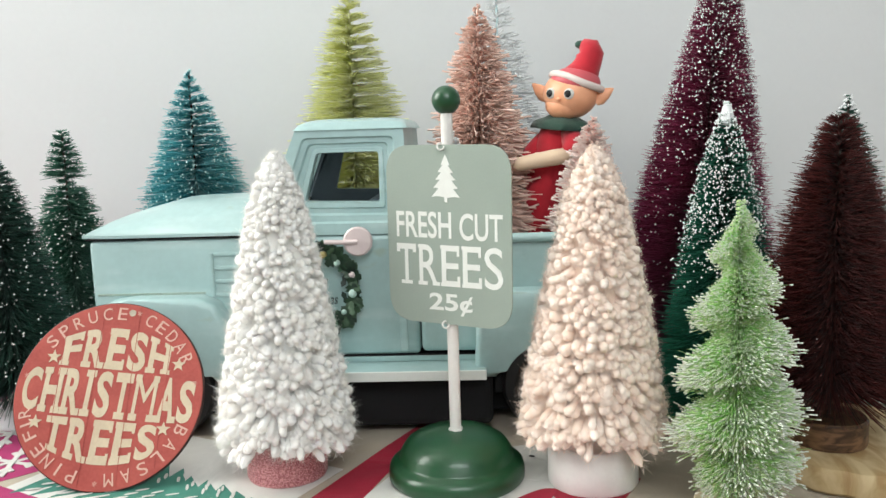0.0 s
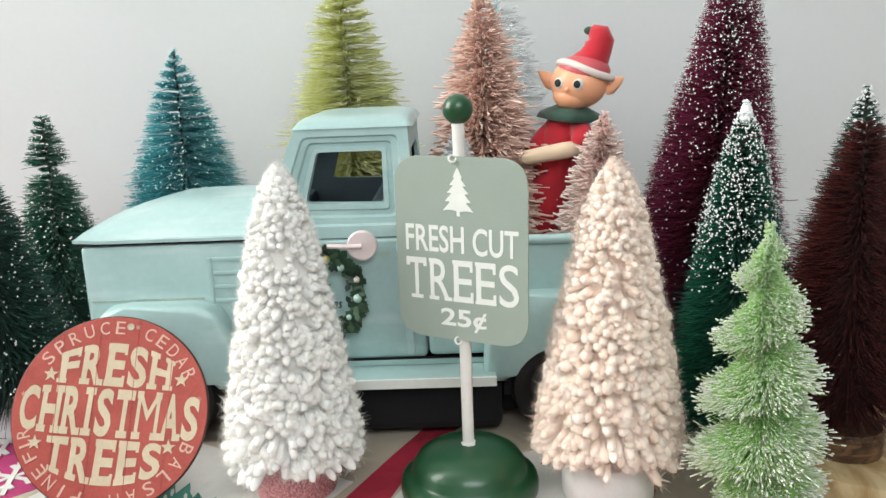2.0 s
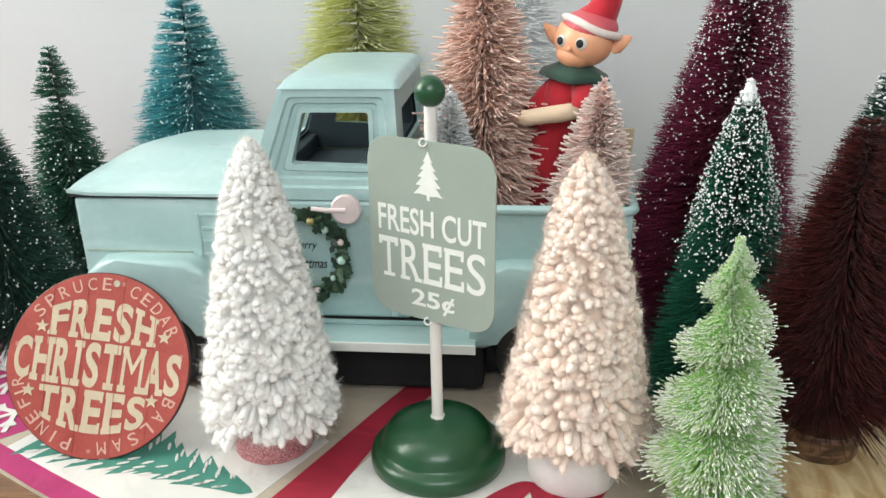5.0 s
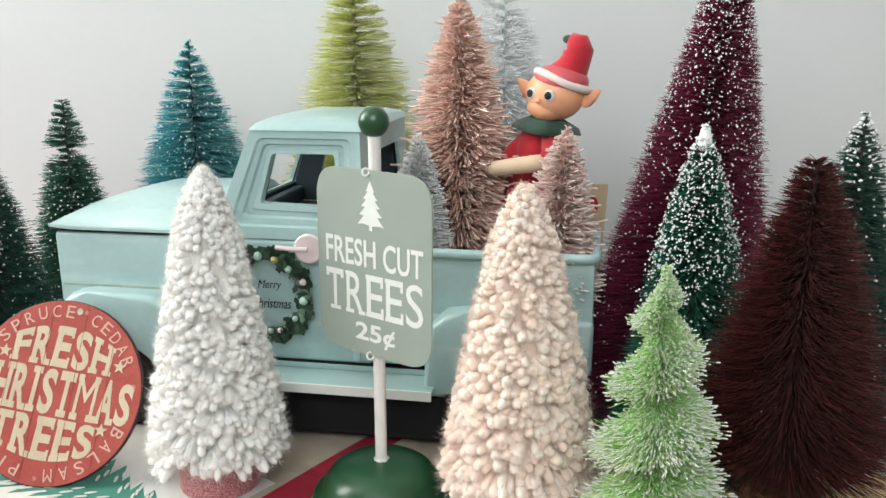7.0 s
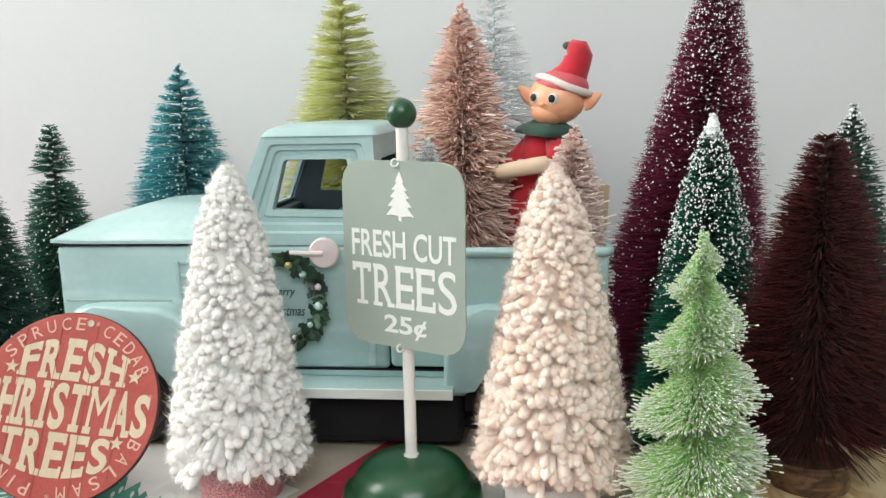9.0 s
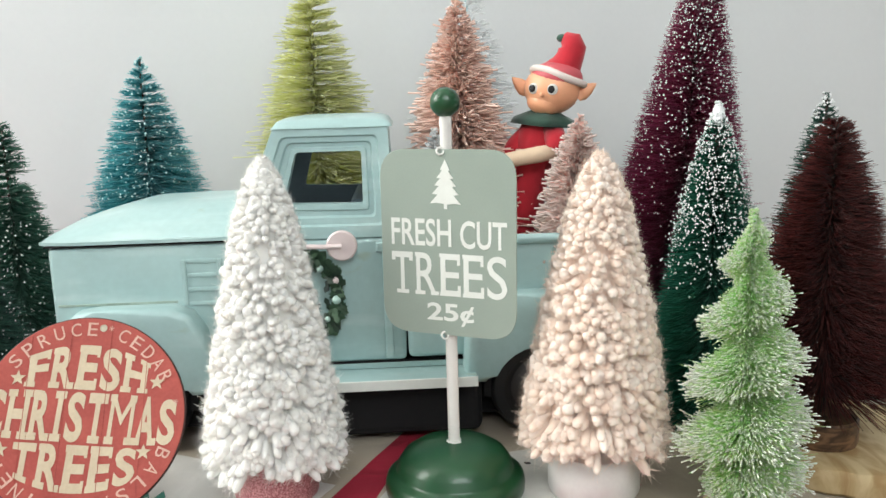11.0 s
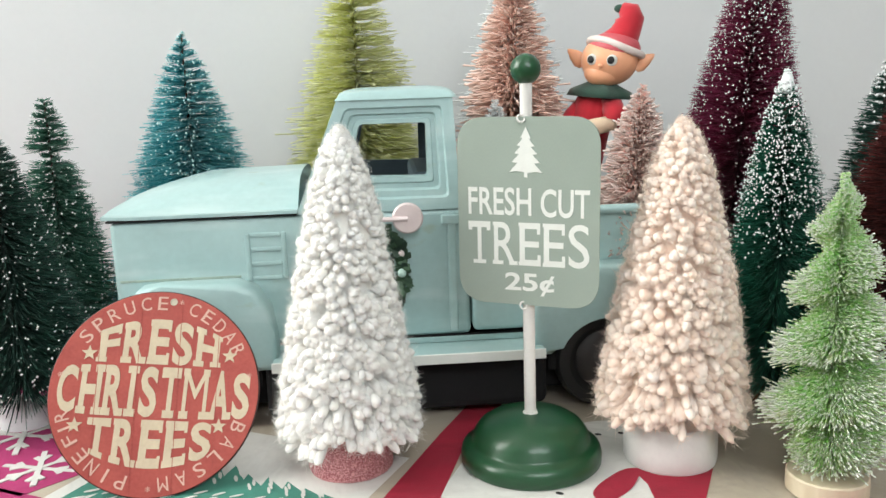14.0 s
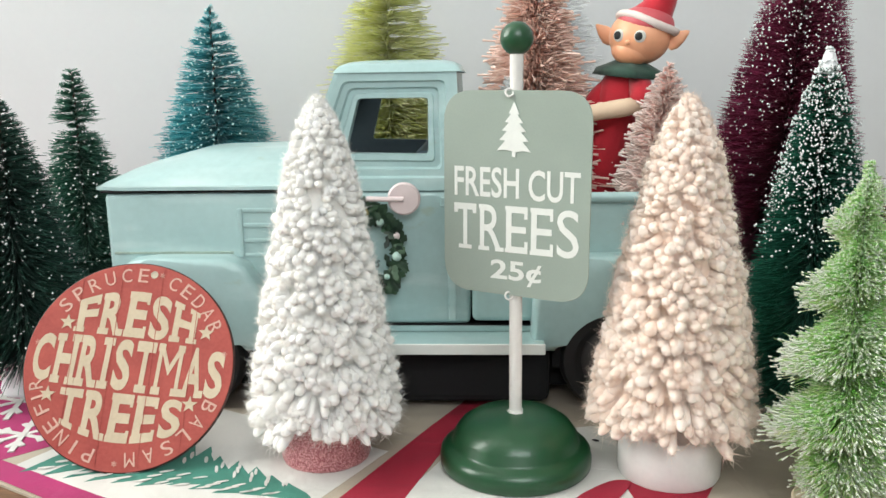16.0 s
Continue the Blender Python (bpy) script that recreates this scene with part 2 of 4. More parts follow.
def lathe(profile, seg=32, axis_xy=(0, 0), wobble=0.0, seed=1):
    """Turns (radius, height) pairs about the upright axis."""
    bm = bmesh.new()
    rnd = random.Random(seed)
    offs = [1 + wobble * rnd.uniform(-1, 1) for _ in range(seg)]
    rings = []
    for r, z in profile:
        if r < 1e-6:
            rings.append([bm.verts.new((axis_xy[0], axis_xy[1], z))])
        else:
            rings.append([bm.verts.new((axis_xy[0] + r * offs[i] * math.cos(2 * math.pi * i / seg), axis_xy[1] + r * offs[i] * math.sin(2 * math.pi * i / seg), z)) for i in range(seg)])
    for a, b in zip(rings, rings[1:]):
        for i in range(seg):
            j = (i + 1) % seg
            if len(a) == 1 and len(b) == 1:
                continue
            if len(a) == 1:
                bm.faces.new((a[0], b[i], b[j]))
            elif len(b) == 1:
                bm.faces.new((a[i], a[j], b[0]))
            else:
                bm.faces.new((a[i], a[j], b[j], b[i]))
    return bm


def tube(points, radius, seg=8, radii=None):
    bm = bmesh.new()
    pts = [Vector(p) for p in points]
    rings = []
    for i, p in enumerate(pts):
        d = (pts[min(i + 1, len(pts) - 1)] - pts[max(i - 1, 0)]).normalized()
        u = d.orthogonal().normalized() if i == 0 else (u - d * u.dot(d)).normalized()
        v = d.cross(u)
        r = radii[i] if radii else radius
        rings.append([bm.verts.new(p + (u * math.cos(2 * math.pi * k / seg) + v * math.sin(2 * math.pi * k / seg)) * r) for k in range(seg)])
    for a, b in zip(rings, rings[1:]):
        for k in range(seg):
            bm.faces.new((a[k], a[(k + 1) % seg], b[(k + 1) % seg], b[k]))
    bm.faces.new(rings[0][::-1])
    bm.faces.new(rings[-1])
    return bm


def arrays(name, verts, faces):
    """A mesh from numpy arrays of points and of triangles or quads."""
    me = bpy.data.meshes.new(name)
    verts, faces = np.asarray(verts, dtype=np.float32), np.asarray(faces, dtype=np.int32)
    k = faces.shape[1]
    me.vertices.add(len(verts))
    me.vertices.foreach_set("co", verts.ravel())
    me.loops.add(faces.size)
    me.loops.foreach_set("vertex_index", faces.ravel())
    me.polygons.add(len(faces))
    me.polygons.foreach_set("loop_start", np.arange(0, faces.size, k, dtype=np.int32))
    me.update(calc_edges=True)
    me.validate()
    return me


def plate(outline, z0, z1):
    """A flat piece with a real thickness from a 2D outline."""
    bm = bmesh.new()
    top = [bm.verts.new((x, y, z1)) for x, y in outline]
    low = [bm.verts.new((x, y, z0)) for x, y in outline]
    bm.faces.new(top)
    bm.faces.new(low[::-1])
    n = len(outline)
    for i in range(n):
        bm.faces.new((top[i], low[i], low[(i + 1) % n], top[(i + 1) % n]))
    return bm


def rounded(corners, r, seg=4):
    """A polygon with rounded corners; the same count of points for any r."""
    out, n = [], len(corners)
    for i in range(n):
        p, a, b = Vector(corners[i]), Vector(corners[i - 1]), Vector(corners[(i + 1) % n])
        s, e = p + (a - p).normalized() * r, p + (b - p).normalized() * r
        for k in range(seg + 1):
            t = k / seg
            out.append(tuple(s * (1 - t) ** 2 + p * 2 * t * (1 - t) + e * t ** 2))
    return out


def text_mesh(words, width, height, depth=0.0003, bold=0.0, shear=0.0, warp=None):
    """Letters fitted to a box centred on the origin in the XY plane."""
    cu = bpy.data.curves.new("letters", "FONT")
    cu.body, cu.align_x, cu.size, cu.offset, cu.shear, cu.resolution_u = words, "CENTER", 1.0, bold, shear, 4
    ob = bpy.data.objects.new("letters_tmp", cu)
    scene.collection.objects.link(ob)
    me = bpy.data.meshes.new_from_object(ob.evaluated_get(bpy.context.evaluated_depsgraph_get()))
    bpy.data.objects.remove(ob)
    bpy.data.curves.remove(cu)
    co = np.zeros(len(me.vertices) * 3, dtype=np.float32)
    me.vertices.foreach_get("co", co)
    co = co.reshape(-1, 3)
    lo, hi = co.min(0), co.max(0)
    co[:, 0] = (co[:, 0] - (lo[0] + hi[0]) / 2) / max(1e-6, hi[0] - lo[0]) * width
    co[:, 1] = (co[:, 1] - (lo[1] + hi[1]) / 2) / max(1e-6, hi[1] - lo[1]) * height
    co[:, 2] = 0
    me.vertices.foreach_set("co", co.ravel())
    bm = bmesh.new()
    bm.from_mesh(me)
    bpy.data.meshes.remove(me)
    if warp:
        bmesh.ops.triangulate(bm, faces=bm.faces[:])
        bmesh.ops.subdivide_edges(bm, edges=bm.edges[:], cuts=1)
        for v in bm.verts:
            v.co.x, v.co.y = warp(v.co.x, v.co.y)
    res = bmesh.ops.extrude_face_region(bm, geom=bm.faces[:])
    for v in [g for g in res["geom"] if isinstance(g, bmesh.types.BMVert)]:
        v.co.z += depth
    for f in bm.faces:
        f.smooth = False
    return bm


# serifs: for each letter, (centre, width) as shares of its width, at the foot and at the head
SERIFS = {"F": (((0.2, 0.5),), ((0.14, 0.3),)), "R": (((0.2, 0.46), (0.86, 0.36)), ((0.14, 0.3),)), "E": (((0.14, 0.3),), ((0.14, 0.3),)), "H": (((0.16, 0.42), (0.84, 0.42)), ((0.16, 0.42), (0.84, 0.42))),
          "T": (((0.5, 0.56),), ()), "I": (((0.5, 1.0),), ((0.5, 1.0),)), "M": (((0.12, 0.34), (0.88, 0.34)), ((0.12, 0.26), (0.88, 0.26))), "A": (((0.1, 0.42), (0.9, 0.42)), ())}
WIDTHS = {"I": 0.55, "M": 1.3, "H": 1.08, "S": 0.92, "E": 0.92, "F": 0.92}


def slab_word(words, width, height, bold, depth=0.0003, warp=None, gap=0.1, bar=0.13):
    """A word in fat letters with slab serifs, centred on the origin."""
    shares = [WIDTHS.get(c, 1.0) for c in words]
    unit = width / (sum(shares) + gap * (len(words) - 1))
    bm, x = bmesh.new(), -width / 2
    for k, (c, s) in enumerate(zip(words, shares)):
        w = unit * s
        narrow = 0.46 if c == "I" else 0.93
        b = text_mesh(c, w * narrow, height, depth, 0.0 if c == "M" else bold, warp=lambda px, py: (px, py))
        bmesh.ops.translate(b, verts=b.verts, vec=(x + w / 2, 0, 0))
        lift = 0.00004
        for row, sign in ((SERIFS.get(c, ((), ()))[0], -1), (SERIFS.get(c, ((), ()))[1], 1)):
            for cx, sw in row:
                z0, z1 = (-height / 2, -height / 2 + bar * height) if sign < 0 else (height / 2 - bar * height, height / 2)
                box(x + w * (cx - sw / 2), x + w * (cx + sw / 2), z0, z1, 0.0, depth + lift, bm=b)
        if c == "T":
            for cx in (0.10, 0.90):
                box(x + w * (cx - 0.08), x + w * (cx + 0.08), height * 0.29, height * 0.5, 0.0, depth + lift, bm=b)
        if c in "EF":
            box(x + w * 0.84, x + w * 0.98, height * 0.24, height * 0.5, 0.0, depth + lift, bm=b)
        if c == "E":
            box(x + w * 0.86, x + w * 1.0, -height * 0.5, -height * 0.24, 0.0, depth + lift, bm=b)
        join(bm, b)
        x += w + unit * gap
    if warp:
        for v in bm.verts:
            v.co.x, v.co.y = warp(v.co.x, v.co.y)
    return bm


def star(r, k=0.42):
    return [(r * (1 if i % 2 == 0 else k) * math.sin(math.pi * i / 5), r * (1 if i % 2 == 0 else k) * math.cos(math.pi * i / 5)) for i in range(10)]

# ---- the room ----
def wall(name, x0, x1, y0, y1, z0, z1, label):
    return tagged(part(name, box(x0, x1, y0, y1, z0, z1), M_WALL), label, "wall", kind="structure")


def wall_with_opening(name, axis, at, thick, a0, a1, z0, z1, oa0, oa1, oz0, oz1, label):
    bm = bmesh.new()
    for p0, p1, q0, q1 in ((a0, oa0, z0, z1), (oa1, a1, z0, z1), (oa0, oa1, z0, oz0), (oa0, oa1, oz1, z1)):
        if axis == "x":
            box(at, at + thick, p0, p1, q0, q1, bm=bm)
        else:
            box(p0, p1, at, at + thick, q0, q1, bm=bm)
    return tagged(part(name, bm, M_WALL), label, "wall", kind="structure")


FLOOR_Z, CEIL_Z = -0.76, 1.75
wall("wall_back", -1.6, 2.2, 0.93, 1.03, FLOOR_Z, CEIL_Z, "plain off-white painted wall behind the display")
wall_with_opening("wall_left", "x", -1.6, 0.1, -1.1, 0.93, FLOOR_Z, CEIL_Z, 0.08, 0.88, 0.50, 1.60, "off-white painted wall with a window opening")
wall("wall_right", 2.2, 2.3, -1.1, 0.93, FLOOR_Z, CEIL_Z, "plain off-white painted side wall")
# unseen opening, made up to hold the front fill lamp
wall_with_opening("wall_front", "y", -1.1, 0.1, -1.5, 2.2, FLOOR_Z, CEIL_Z, -0.35, 0.65, 0.85, 1.65, "off-white painted wall with a window opening")
tagged(part("floor", box(-1.6, 2.3, -1.1, 1.03, FLOOR_Z - 0.05, FLOOR_Z), M_FLOOR), "brown wooden floor of the room", "floor", kind="structure")
tagged(part("ceiling", box(-1.6, 2.3, -1.1, 1.03, CEIL_Z, CEIL_Z + 0.05), M_CEIL), "plain white ceiling", "ceiling", kind="structure")


def window(name, m, w, h):
    win = thing(name, m, "white painted window frame in the wall opening", "window", kind="structure")
    bm = bmesh.new()
    for x0, x1, z0, z1 in ((-w / 2, -w / 2 + 0.04, 0, h), (w / 2 - 0.04, w / 2, 0, h), (-w / 2 + 0.04, w / 2 - 0.04, 0, 0.04), (-w / 2 + 0.04, w / 2 - 0.04, h - 0.04, h)):
        box(x0, x1, -0.02, 0.02, z0, z1, 0.003, bm=bm)
    part("window_frame", bm, M_FRAME, win)
    part("window_sill", box(-w / 2 + 0.001, w / 2 - 0.001, 0.02, 0.05, 0.0, 0.02, 0.003), M_FRAME, win)


window("window_1", pose(-1.57, 0.48, 0.50, 0, 0, -90), 0.8, 1.1)
# made-up window round the front fill lamp
window("fill_window_2", pose(0.15, -1.07, 0.85, 0, 0, 0), 1.0, 0.8)

table = thing("table", pose(0, 0.645, -0.003), "brown wooden table under the printed cloth", "table")
part("tabletop", box(-0.75, 0.75, -0.395, 0.275, -0.03, 0.0, 0.004), M_TABLE, table)
for lx in (-0.7, 0.7):
    for ly in (-0.35, 0.23):
        part("leg", box(lx - 0.025, lx + 0.025, ly - 0.025, ly + 0.025, FLOOR_Z + 0.003, -0.03, 0.003), M_TABLE, table)

# ---- the printed cloth: axes a along its hem, b across it ----
CA, CB = Vector((0.866, -0.5)), Vector((0.5, 0.866))


def ab(a, b):
    p = CA * a + CB * b
    return p.x, p.y


def clip_back(pts, ymax=0.90):
    """Cuts an outline at the table's back edge."""
    out = []
    for i, p in enumerate(pts):
        q = pts[(i + 1) % len(pts)]
        if p[1] <= ymax:
            out.append(p)
        if (p[1] <= ymax) != (q[1] <= ymax):
            t = (ymax - p[1]) / (q[1] - p[1])
            out.append((p[0] + t * (q[0] - p[0]), ymax))
    return out


cloth = thing("tablecloth", pose(0, 0, 0), "white cotton holiday cloth printed with pines and a snowman", "tablecloth")
edge = clip_back([ab(-0.95, 0.2735), ab(-0.06, 0.2735), ab(-0.06, 0.30), (0.24, 0.372), (0.74, 0.372), (0.74, 0.90), (-0.62, 0.90)])
bm = plate(edge, -0.0028, 0.0)
bmesh.ops.bevel(bm, geom=[e for e in bm.edges if abs(e.verts[0].co.z - e.verts[1].co.z) < 1e-6 and e.verts[0].co.z > -0.001], offset=0.0012, segments=2, affect="EDGES")
part("fabric", bm, M_CLOTH, cloth)


def printed(name, outline, mat, z=0.0003, label=""):
    return part(name, plate(outline, z - 0.0002, z), mat, cloth, label)


def strip(a0, a1, b0, b1):
    return [ab(a0, b0), ab(a1, b0), ab(a1, b1), ab(a0, b1)]


def wavy(a0, a1, b0, b1, amp, n=14, seed=3):
    rnd = random.Random(seed)
    low = [ab(a0 + (a1 - a0) * i / n, b0 + amp * rnd.uniform(-1, 1)) for i in range(n + 1)]
    top = [ab(a1 + (a0 - a1) * i / n, b1 + amp * rnd.uniform(-1, 1)) for i in range(n + 1)]
    return low + top


printed("hem_band", wavy(-0.94, -0.308, 0.2740, 0.2900, 0.0008), M_CMAG)
printed("magenta_panel", clip_back([ab(-0.90, 0.287), ab(-0.515, 0.287), ab(-0.50, 0.33), ab(-0.505, 0.42), ab(-0.50, 0.60), ab(-0.72, 0.60)]), M_CMAG)
printed("crimson_band", clip_back([ab(-0.306, 0.287), ab(-0.27, 0.287), ab(-0.277, 0.36), ab(-0.292, 0.44), ab(-0.292, 0.62), ab(-0.318, 0.62), ab(-0.314, 0.45)]), M_CRED)
# brighter white cloth round the pine; past its edge the base holds the shade
printed("white_panel", [ab(-0.50, 0.2885), ab(-0.318, 0.2885), ab(-0.318, 0.41), ab(-0.50, 0.41)], M_CWHITE, 0.0002)
printed("snow_field", [ab(-0.276, 0.30), ab(-0.139, 0.30), ab(-0.139, 0.47), ab(-0.288, 0.47)], M_CWHITE, 0.0002)
printed("crimson_panel", [ab(-0.166, 0.30), ab(-0.139, 0.30), ab(-0.139, 0.48), ab(-0.160, 0.48), ab(-0.178, 0.462), ab(-0.181, 0.437), ab(-0.172, 0.425), ab(-0.165, 0.408), ab(-0.161, 0.38)], M_CRED)
# the snowman: overlapping white rounds on the crimson panel
def blob(a, b, ra, rb, turn=0.0, n=36, seed=0, amp=0.03):
    rnd = random.Random(seed)
    ph = [rnd.uniform(0, 6.3) for _ in range(3)]
    pts = []
    for i in range(n):
        th = 2 * math.pi * i / n
        k = 1 + amp * (math.sin(2 * th + ph[0]) + math.sin(3 * th + ph[1]) * 0.6 + 0.4 * math.sin(5 * th + ph[2]))
        x, y = ra * k * math.cos(th), rb * k * math.sin(th)
        pts.append(ab(a + x * math.cos(turn) - y * math.sin(turn), b + x * math.sin(turn) + y * math.cos(turn)))
    return pts


printed("snowman_body", blob(-0.222, 0.388, 0.046, 0.05, seed=1), M_CWHITE, 0.0006)
printed("snowman_head", blob(-0.205, 0.478, 0.036, 0.03, 0.3, seed=2), M_CWHITE, 0.0006)
printed("scarf", blob(-0.188, 0.418, 0.008, 0.026, -0.25, seed=3, amp=0.08), M_CRED, 0.0009)
for da, db in ((-0.219, 0.385), (-0.2165, 0.3965), (-0.224, 0.374), (-0.214, 0.482), (-0.200, 0.489)):
    printed("coal_dot", blob(da, db, 0.0022, 0.0015, seed=4), M_BLACK, 0.0009)
printed("crimson_hem", [(0.103, 0.411), (0.135, 0.408), (0.18, 0.403), (0.24, 0.397), (0.235, 0.376), (0.12, 0.376)], M_CRED)


# the printed pine: boughs each side of a stem, with white needle gaps
def pine_outline(a0, a1, b0, b1, half, boughs, seed):
    rnd = random.Random(seed)
    up, dn = [], []
    for i in range(boughs):
        t = i / boughs
        w = half * (1 - t) ** 0.8 * rnd.uniform(0.85, 1.1) + 0.002
        a = a0 + (a1 - a0) * t
        bc = b0 + (b1 - b0) * t
        step = (a1 - a0) / boughs
        up += [(a - step * 0.5, bc + w), (a + step * 0.65, bc + w * 0.5)]
        dn += [(a - step * 0.5, bc - w), (a + step * 0.65, bc - w * 0.5)]
    pts = up + [(a1, b1)] + dn[::-1]
    return [ab(*p) for p in pts]


printed("pine_tree", pine_outline(-0.482, -0.3225, 0.328, 0.3436, 0.040, 11, 5), M_CGREEN, 0.0004)
rnd = random.Random(11)
for i in range(12):
    t = (i + 0.35) / 13
    a, bc, w = -0.482 + 0.1595 * t, 0.328 + 0.0156 * t, 0.040 * (1 - t) ** 0.8
    for side in (-1, 1):
        for s in (0.28, 0.55, 0.82):
            if rnd.random() < 0.12 or w * s < 0.003:
                continue
            ang = side * (2.35 + rnd.uniform(-0.12, 0.12))
            size = 0.0030 + 0.0032 * (1 - t) * rnd.uniform(0.7, 1.1)
            printed("needle_gap", blob(a + 0.006 * (0.5 - s) + rnd.uniform(-0.001, 0.001), bc + side * s * w, size, size * 0.24, ang, 10, i, 0.05), M_CWHITE, 0.0009)
# white lace flakes printed on the magenta panel
for ca, cb, r in ((-0.535, 0.318, 0.026), (-0.590, 0.352, 0.034), (-0.575, 0.300, 0.016), (-0.665, 0.395, 0.034), (-0.625, 0.312, 0.020), (-0.585, 0.420, 0.026)):
    bm = bmesh.new()
    for k in range(6):
        th = k * math.pi / 3 + 0.2
        for twig, (r0, r1, off) in enumerate(((0, r, 0.0), (r * 0.45, r * 0.75, 0.6), (r * 0.45, r * 0.75, -0.6))):
            p0 = Vector((math.cos(th) * r0, math.sin(th) * r0))
            p1 = p0 + Vector((math.cos(th + off), math.sin(th + off))) * (r1 - r0)
            nrm = Vector((-(p1 - p0).y, (p1 - p0).x)).normalized() * 0.0018
            q = [ab(ca + v.x, cb + v.y) for v in (p0 - nrm, p1 - nrm, p1 + nrm, p0 + nrm)]
            join(bm, plate(q, 0.0004, 0.0006 + 0.00012 * k + 0.00004 * twig))
    part("lace_flake", bm, M_CWHITE, cloth)

# ---- the toy truck ----
truck = thing("toy_truck", pose(-0.06, 0.66, 0, 0, 0, -2.5), "pale mint enamelled metal toy pickup truck on the cloth", "toy truck")
SY = 0.075


def hood_mesh():
    bm = bmesh.new()
    n, k = 14, 25
    rows = []
    for i in range(n + 1):
        t = i / n
        x = -0.203 + 0.132 * t
        rise = 0.003 + 0.0175 * min(1, (t / 0.45)) ** 0.7 + 0.0025 * t
        half = SY + 0.002 - 0.006 * max(0, 0.16 - t) / 0.16
        row = []
        for j in range(k + 1):
            s = -1 + 2 * j / k
            e = max(0.0, 1 - (abs(s) / 0.9) ** 3.0) ** 0.8
            row.append(bm.verts.new((x, s * half, 0.1515 + rise * e)))
        rows.append(row)
    for a, b in zip(rows, rows[1:]):
        for j in range(k):
            bm.faces.new((a[j], a[j + 1], b[j + 1], b[j]))
    res = bmesh.ops.extrude_face_region(bm, geom=bm.faces[:])
    for v in [g for g in res["geom"] if isinstance(g, bmesh.types.BMVert)]:
        v.co.z = 0.1492
    return bm


part("hood", hood_mesh(), M_TRUCK, truck, smooth=True)
body = part("body", box(-0.197, 0.045, -SY, SY, 0.0575, 0.1475, 0.004, 3), M_TRUCK, truck, smooth=True)
part("hood_seam", box(-0.1985, -0.072, -SY - 0.0006, SY + 0.0006, 0.1476, 0.1490, 0.0003), M_CHASSIS, truck)
for sgn in (-1, 1):
    bm = bmesh.new()
    box(-0.108, -0.1045, sgn * SY - 0.0015, sgn * SY + 0.0015, 0.104, 0.137, 0.001, bm=bm)
    box(-0.0835, -0.080, sgn * SY - 0.0015, sgn * SY + 0.0015, 0.104, 0.137, 0.001, bm=bm)
    for z in (0.104, 0.114, 0.124, 0.134):
        box(-0.1045, -0.0835, sgn * SY - 0.0012, sgn * SY + 0.0012, z, z + 0.003, 0.0008, bm=bm)
    part("vent", bm, M_TRUCK, body)
    part("seam", box(-0.193, -0.112, sgn * (SY + 0.0001) - 0.0004, sgn * (SY + 0.0001) + 0.0004, 0.1064, 0.1080, 0.0003), M_RUST, body)
    part("door_seam", box(0.030, 0.036, sgn * SY - 0.0016, sgn * SY + 0.0016, 0.060, 0.146, 0.0012), M_TRUCK, body)
    part("hinge", box(0.026, 0.039, sgn * SY - 0.003, sgn * SY + 0.003, 0.137, 0.144, 0.0012), M_TRUCK, body)


def side_y(z):
    return SY - 0.0005 - (z - 0.148) * 0.09


def cab_side(sgn):
    """Side wall of the cab: stepped rings round an open window."""
    outer = [(-0.0715, 0.1475), (-0.041, 0.2235), (0.036, 0.2235), (0.040, 0.1475)]
    inner = [(-0.0355, 0.1720), (-0.0265, 0.2062), (0.0180, 0.2062), (0.0180, 0.1705)]
    loops = [(0.0, 0.0, 0.002), (0.34, 0.0, 0.004), (0.40, 0.0022, 0.004), (0.58, 0.0022, 0.004), (0.64, 0.0044, 0.004), (0.78, 0.0044, 0.0035), (0.82, 0.0030, 0.003), (0.97, 0.0030, 0.003), (1.0, 0.0060, 0.0025), (1.0, 0.0095, 0.0025)]
    bm = bmesh.new()
    rings = []
    for t, depth, r in loops:
        corners = [(o[0] * (1 - t) + i[0] * t, o[1] * (1 - t) + i[1] * t) for o, i in zip(outer, inner)]
        rings.append([bm.verts.new((x, sgn * (side_y(z) - depth), z)) for x, z in rounded(corners, r)])
    for a, b in zip(rings, rings[1:]):
        n = len(a)
        for i in range(n):
            bm.faces.new((a[i], a[(i + 1) % n], b[(i + 1) % n], b[i]))
    return bm


def frame_panel(outer, inner, r=0.003, depth=0.003):
    """A panel in space with an opening; corners given as 3D points in order."""
    bm = bmesh.new()
    rings = [[bm.verts.new(p) for p in rounded([tuple(Vector(o)) for o in outer], 0.002)], [bm.verts.new(p) for p in rounded(inner, r)]]
    n = len(rings[0])
    for i in range(n):
        bm.faces.new((rings[0][i], rings[0][(i + 1) % n], rings[1][(i + 1) % n], rings[1][i]))
    res = bmesh.ops.extrude_face_region(bm, geom=bm.faces[:])
    for v in [g for g in res["geom"] if isinstance(g, bmesh.types.BMVert)]:
        v.co.x += depth
    return bm


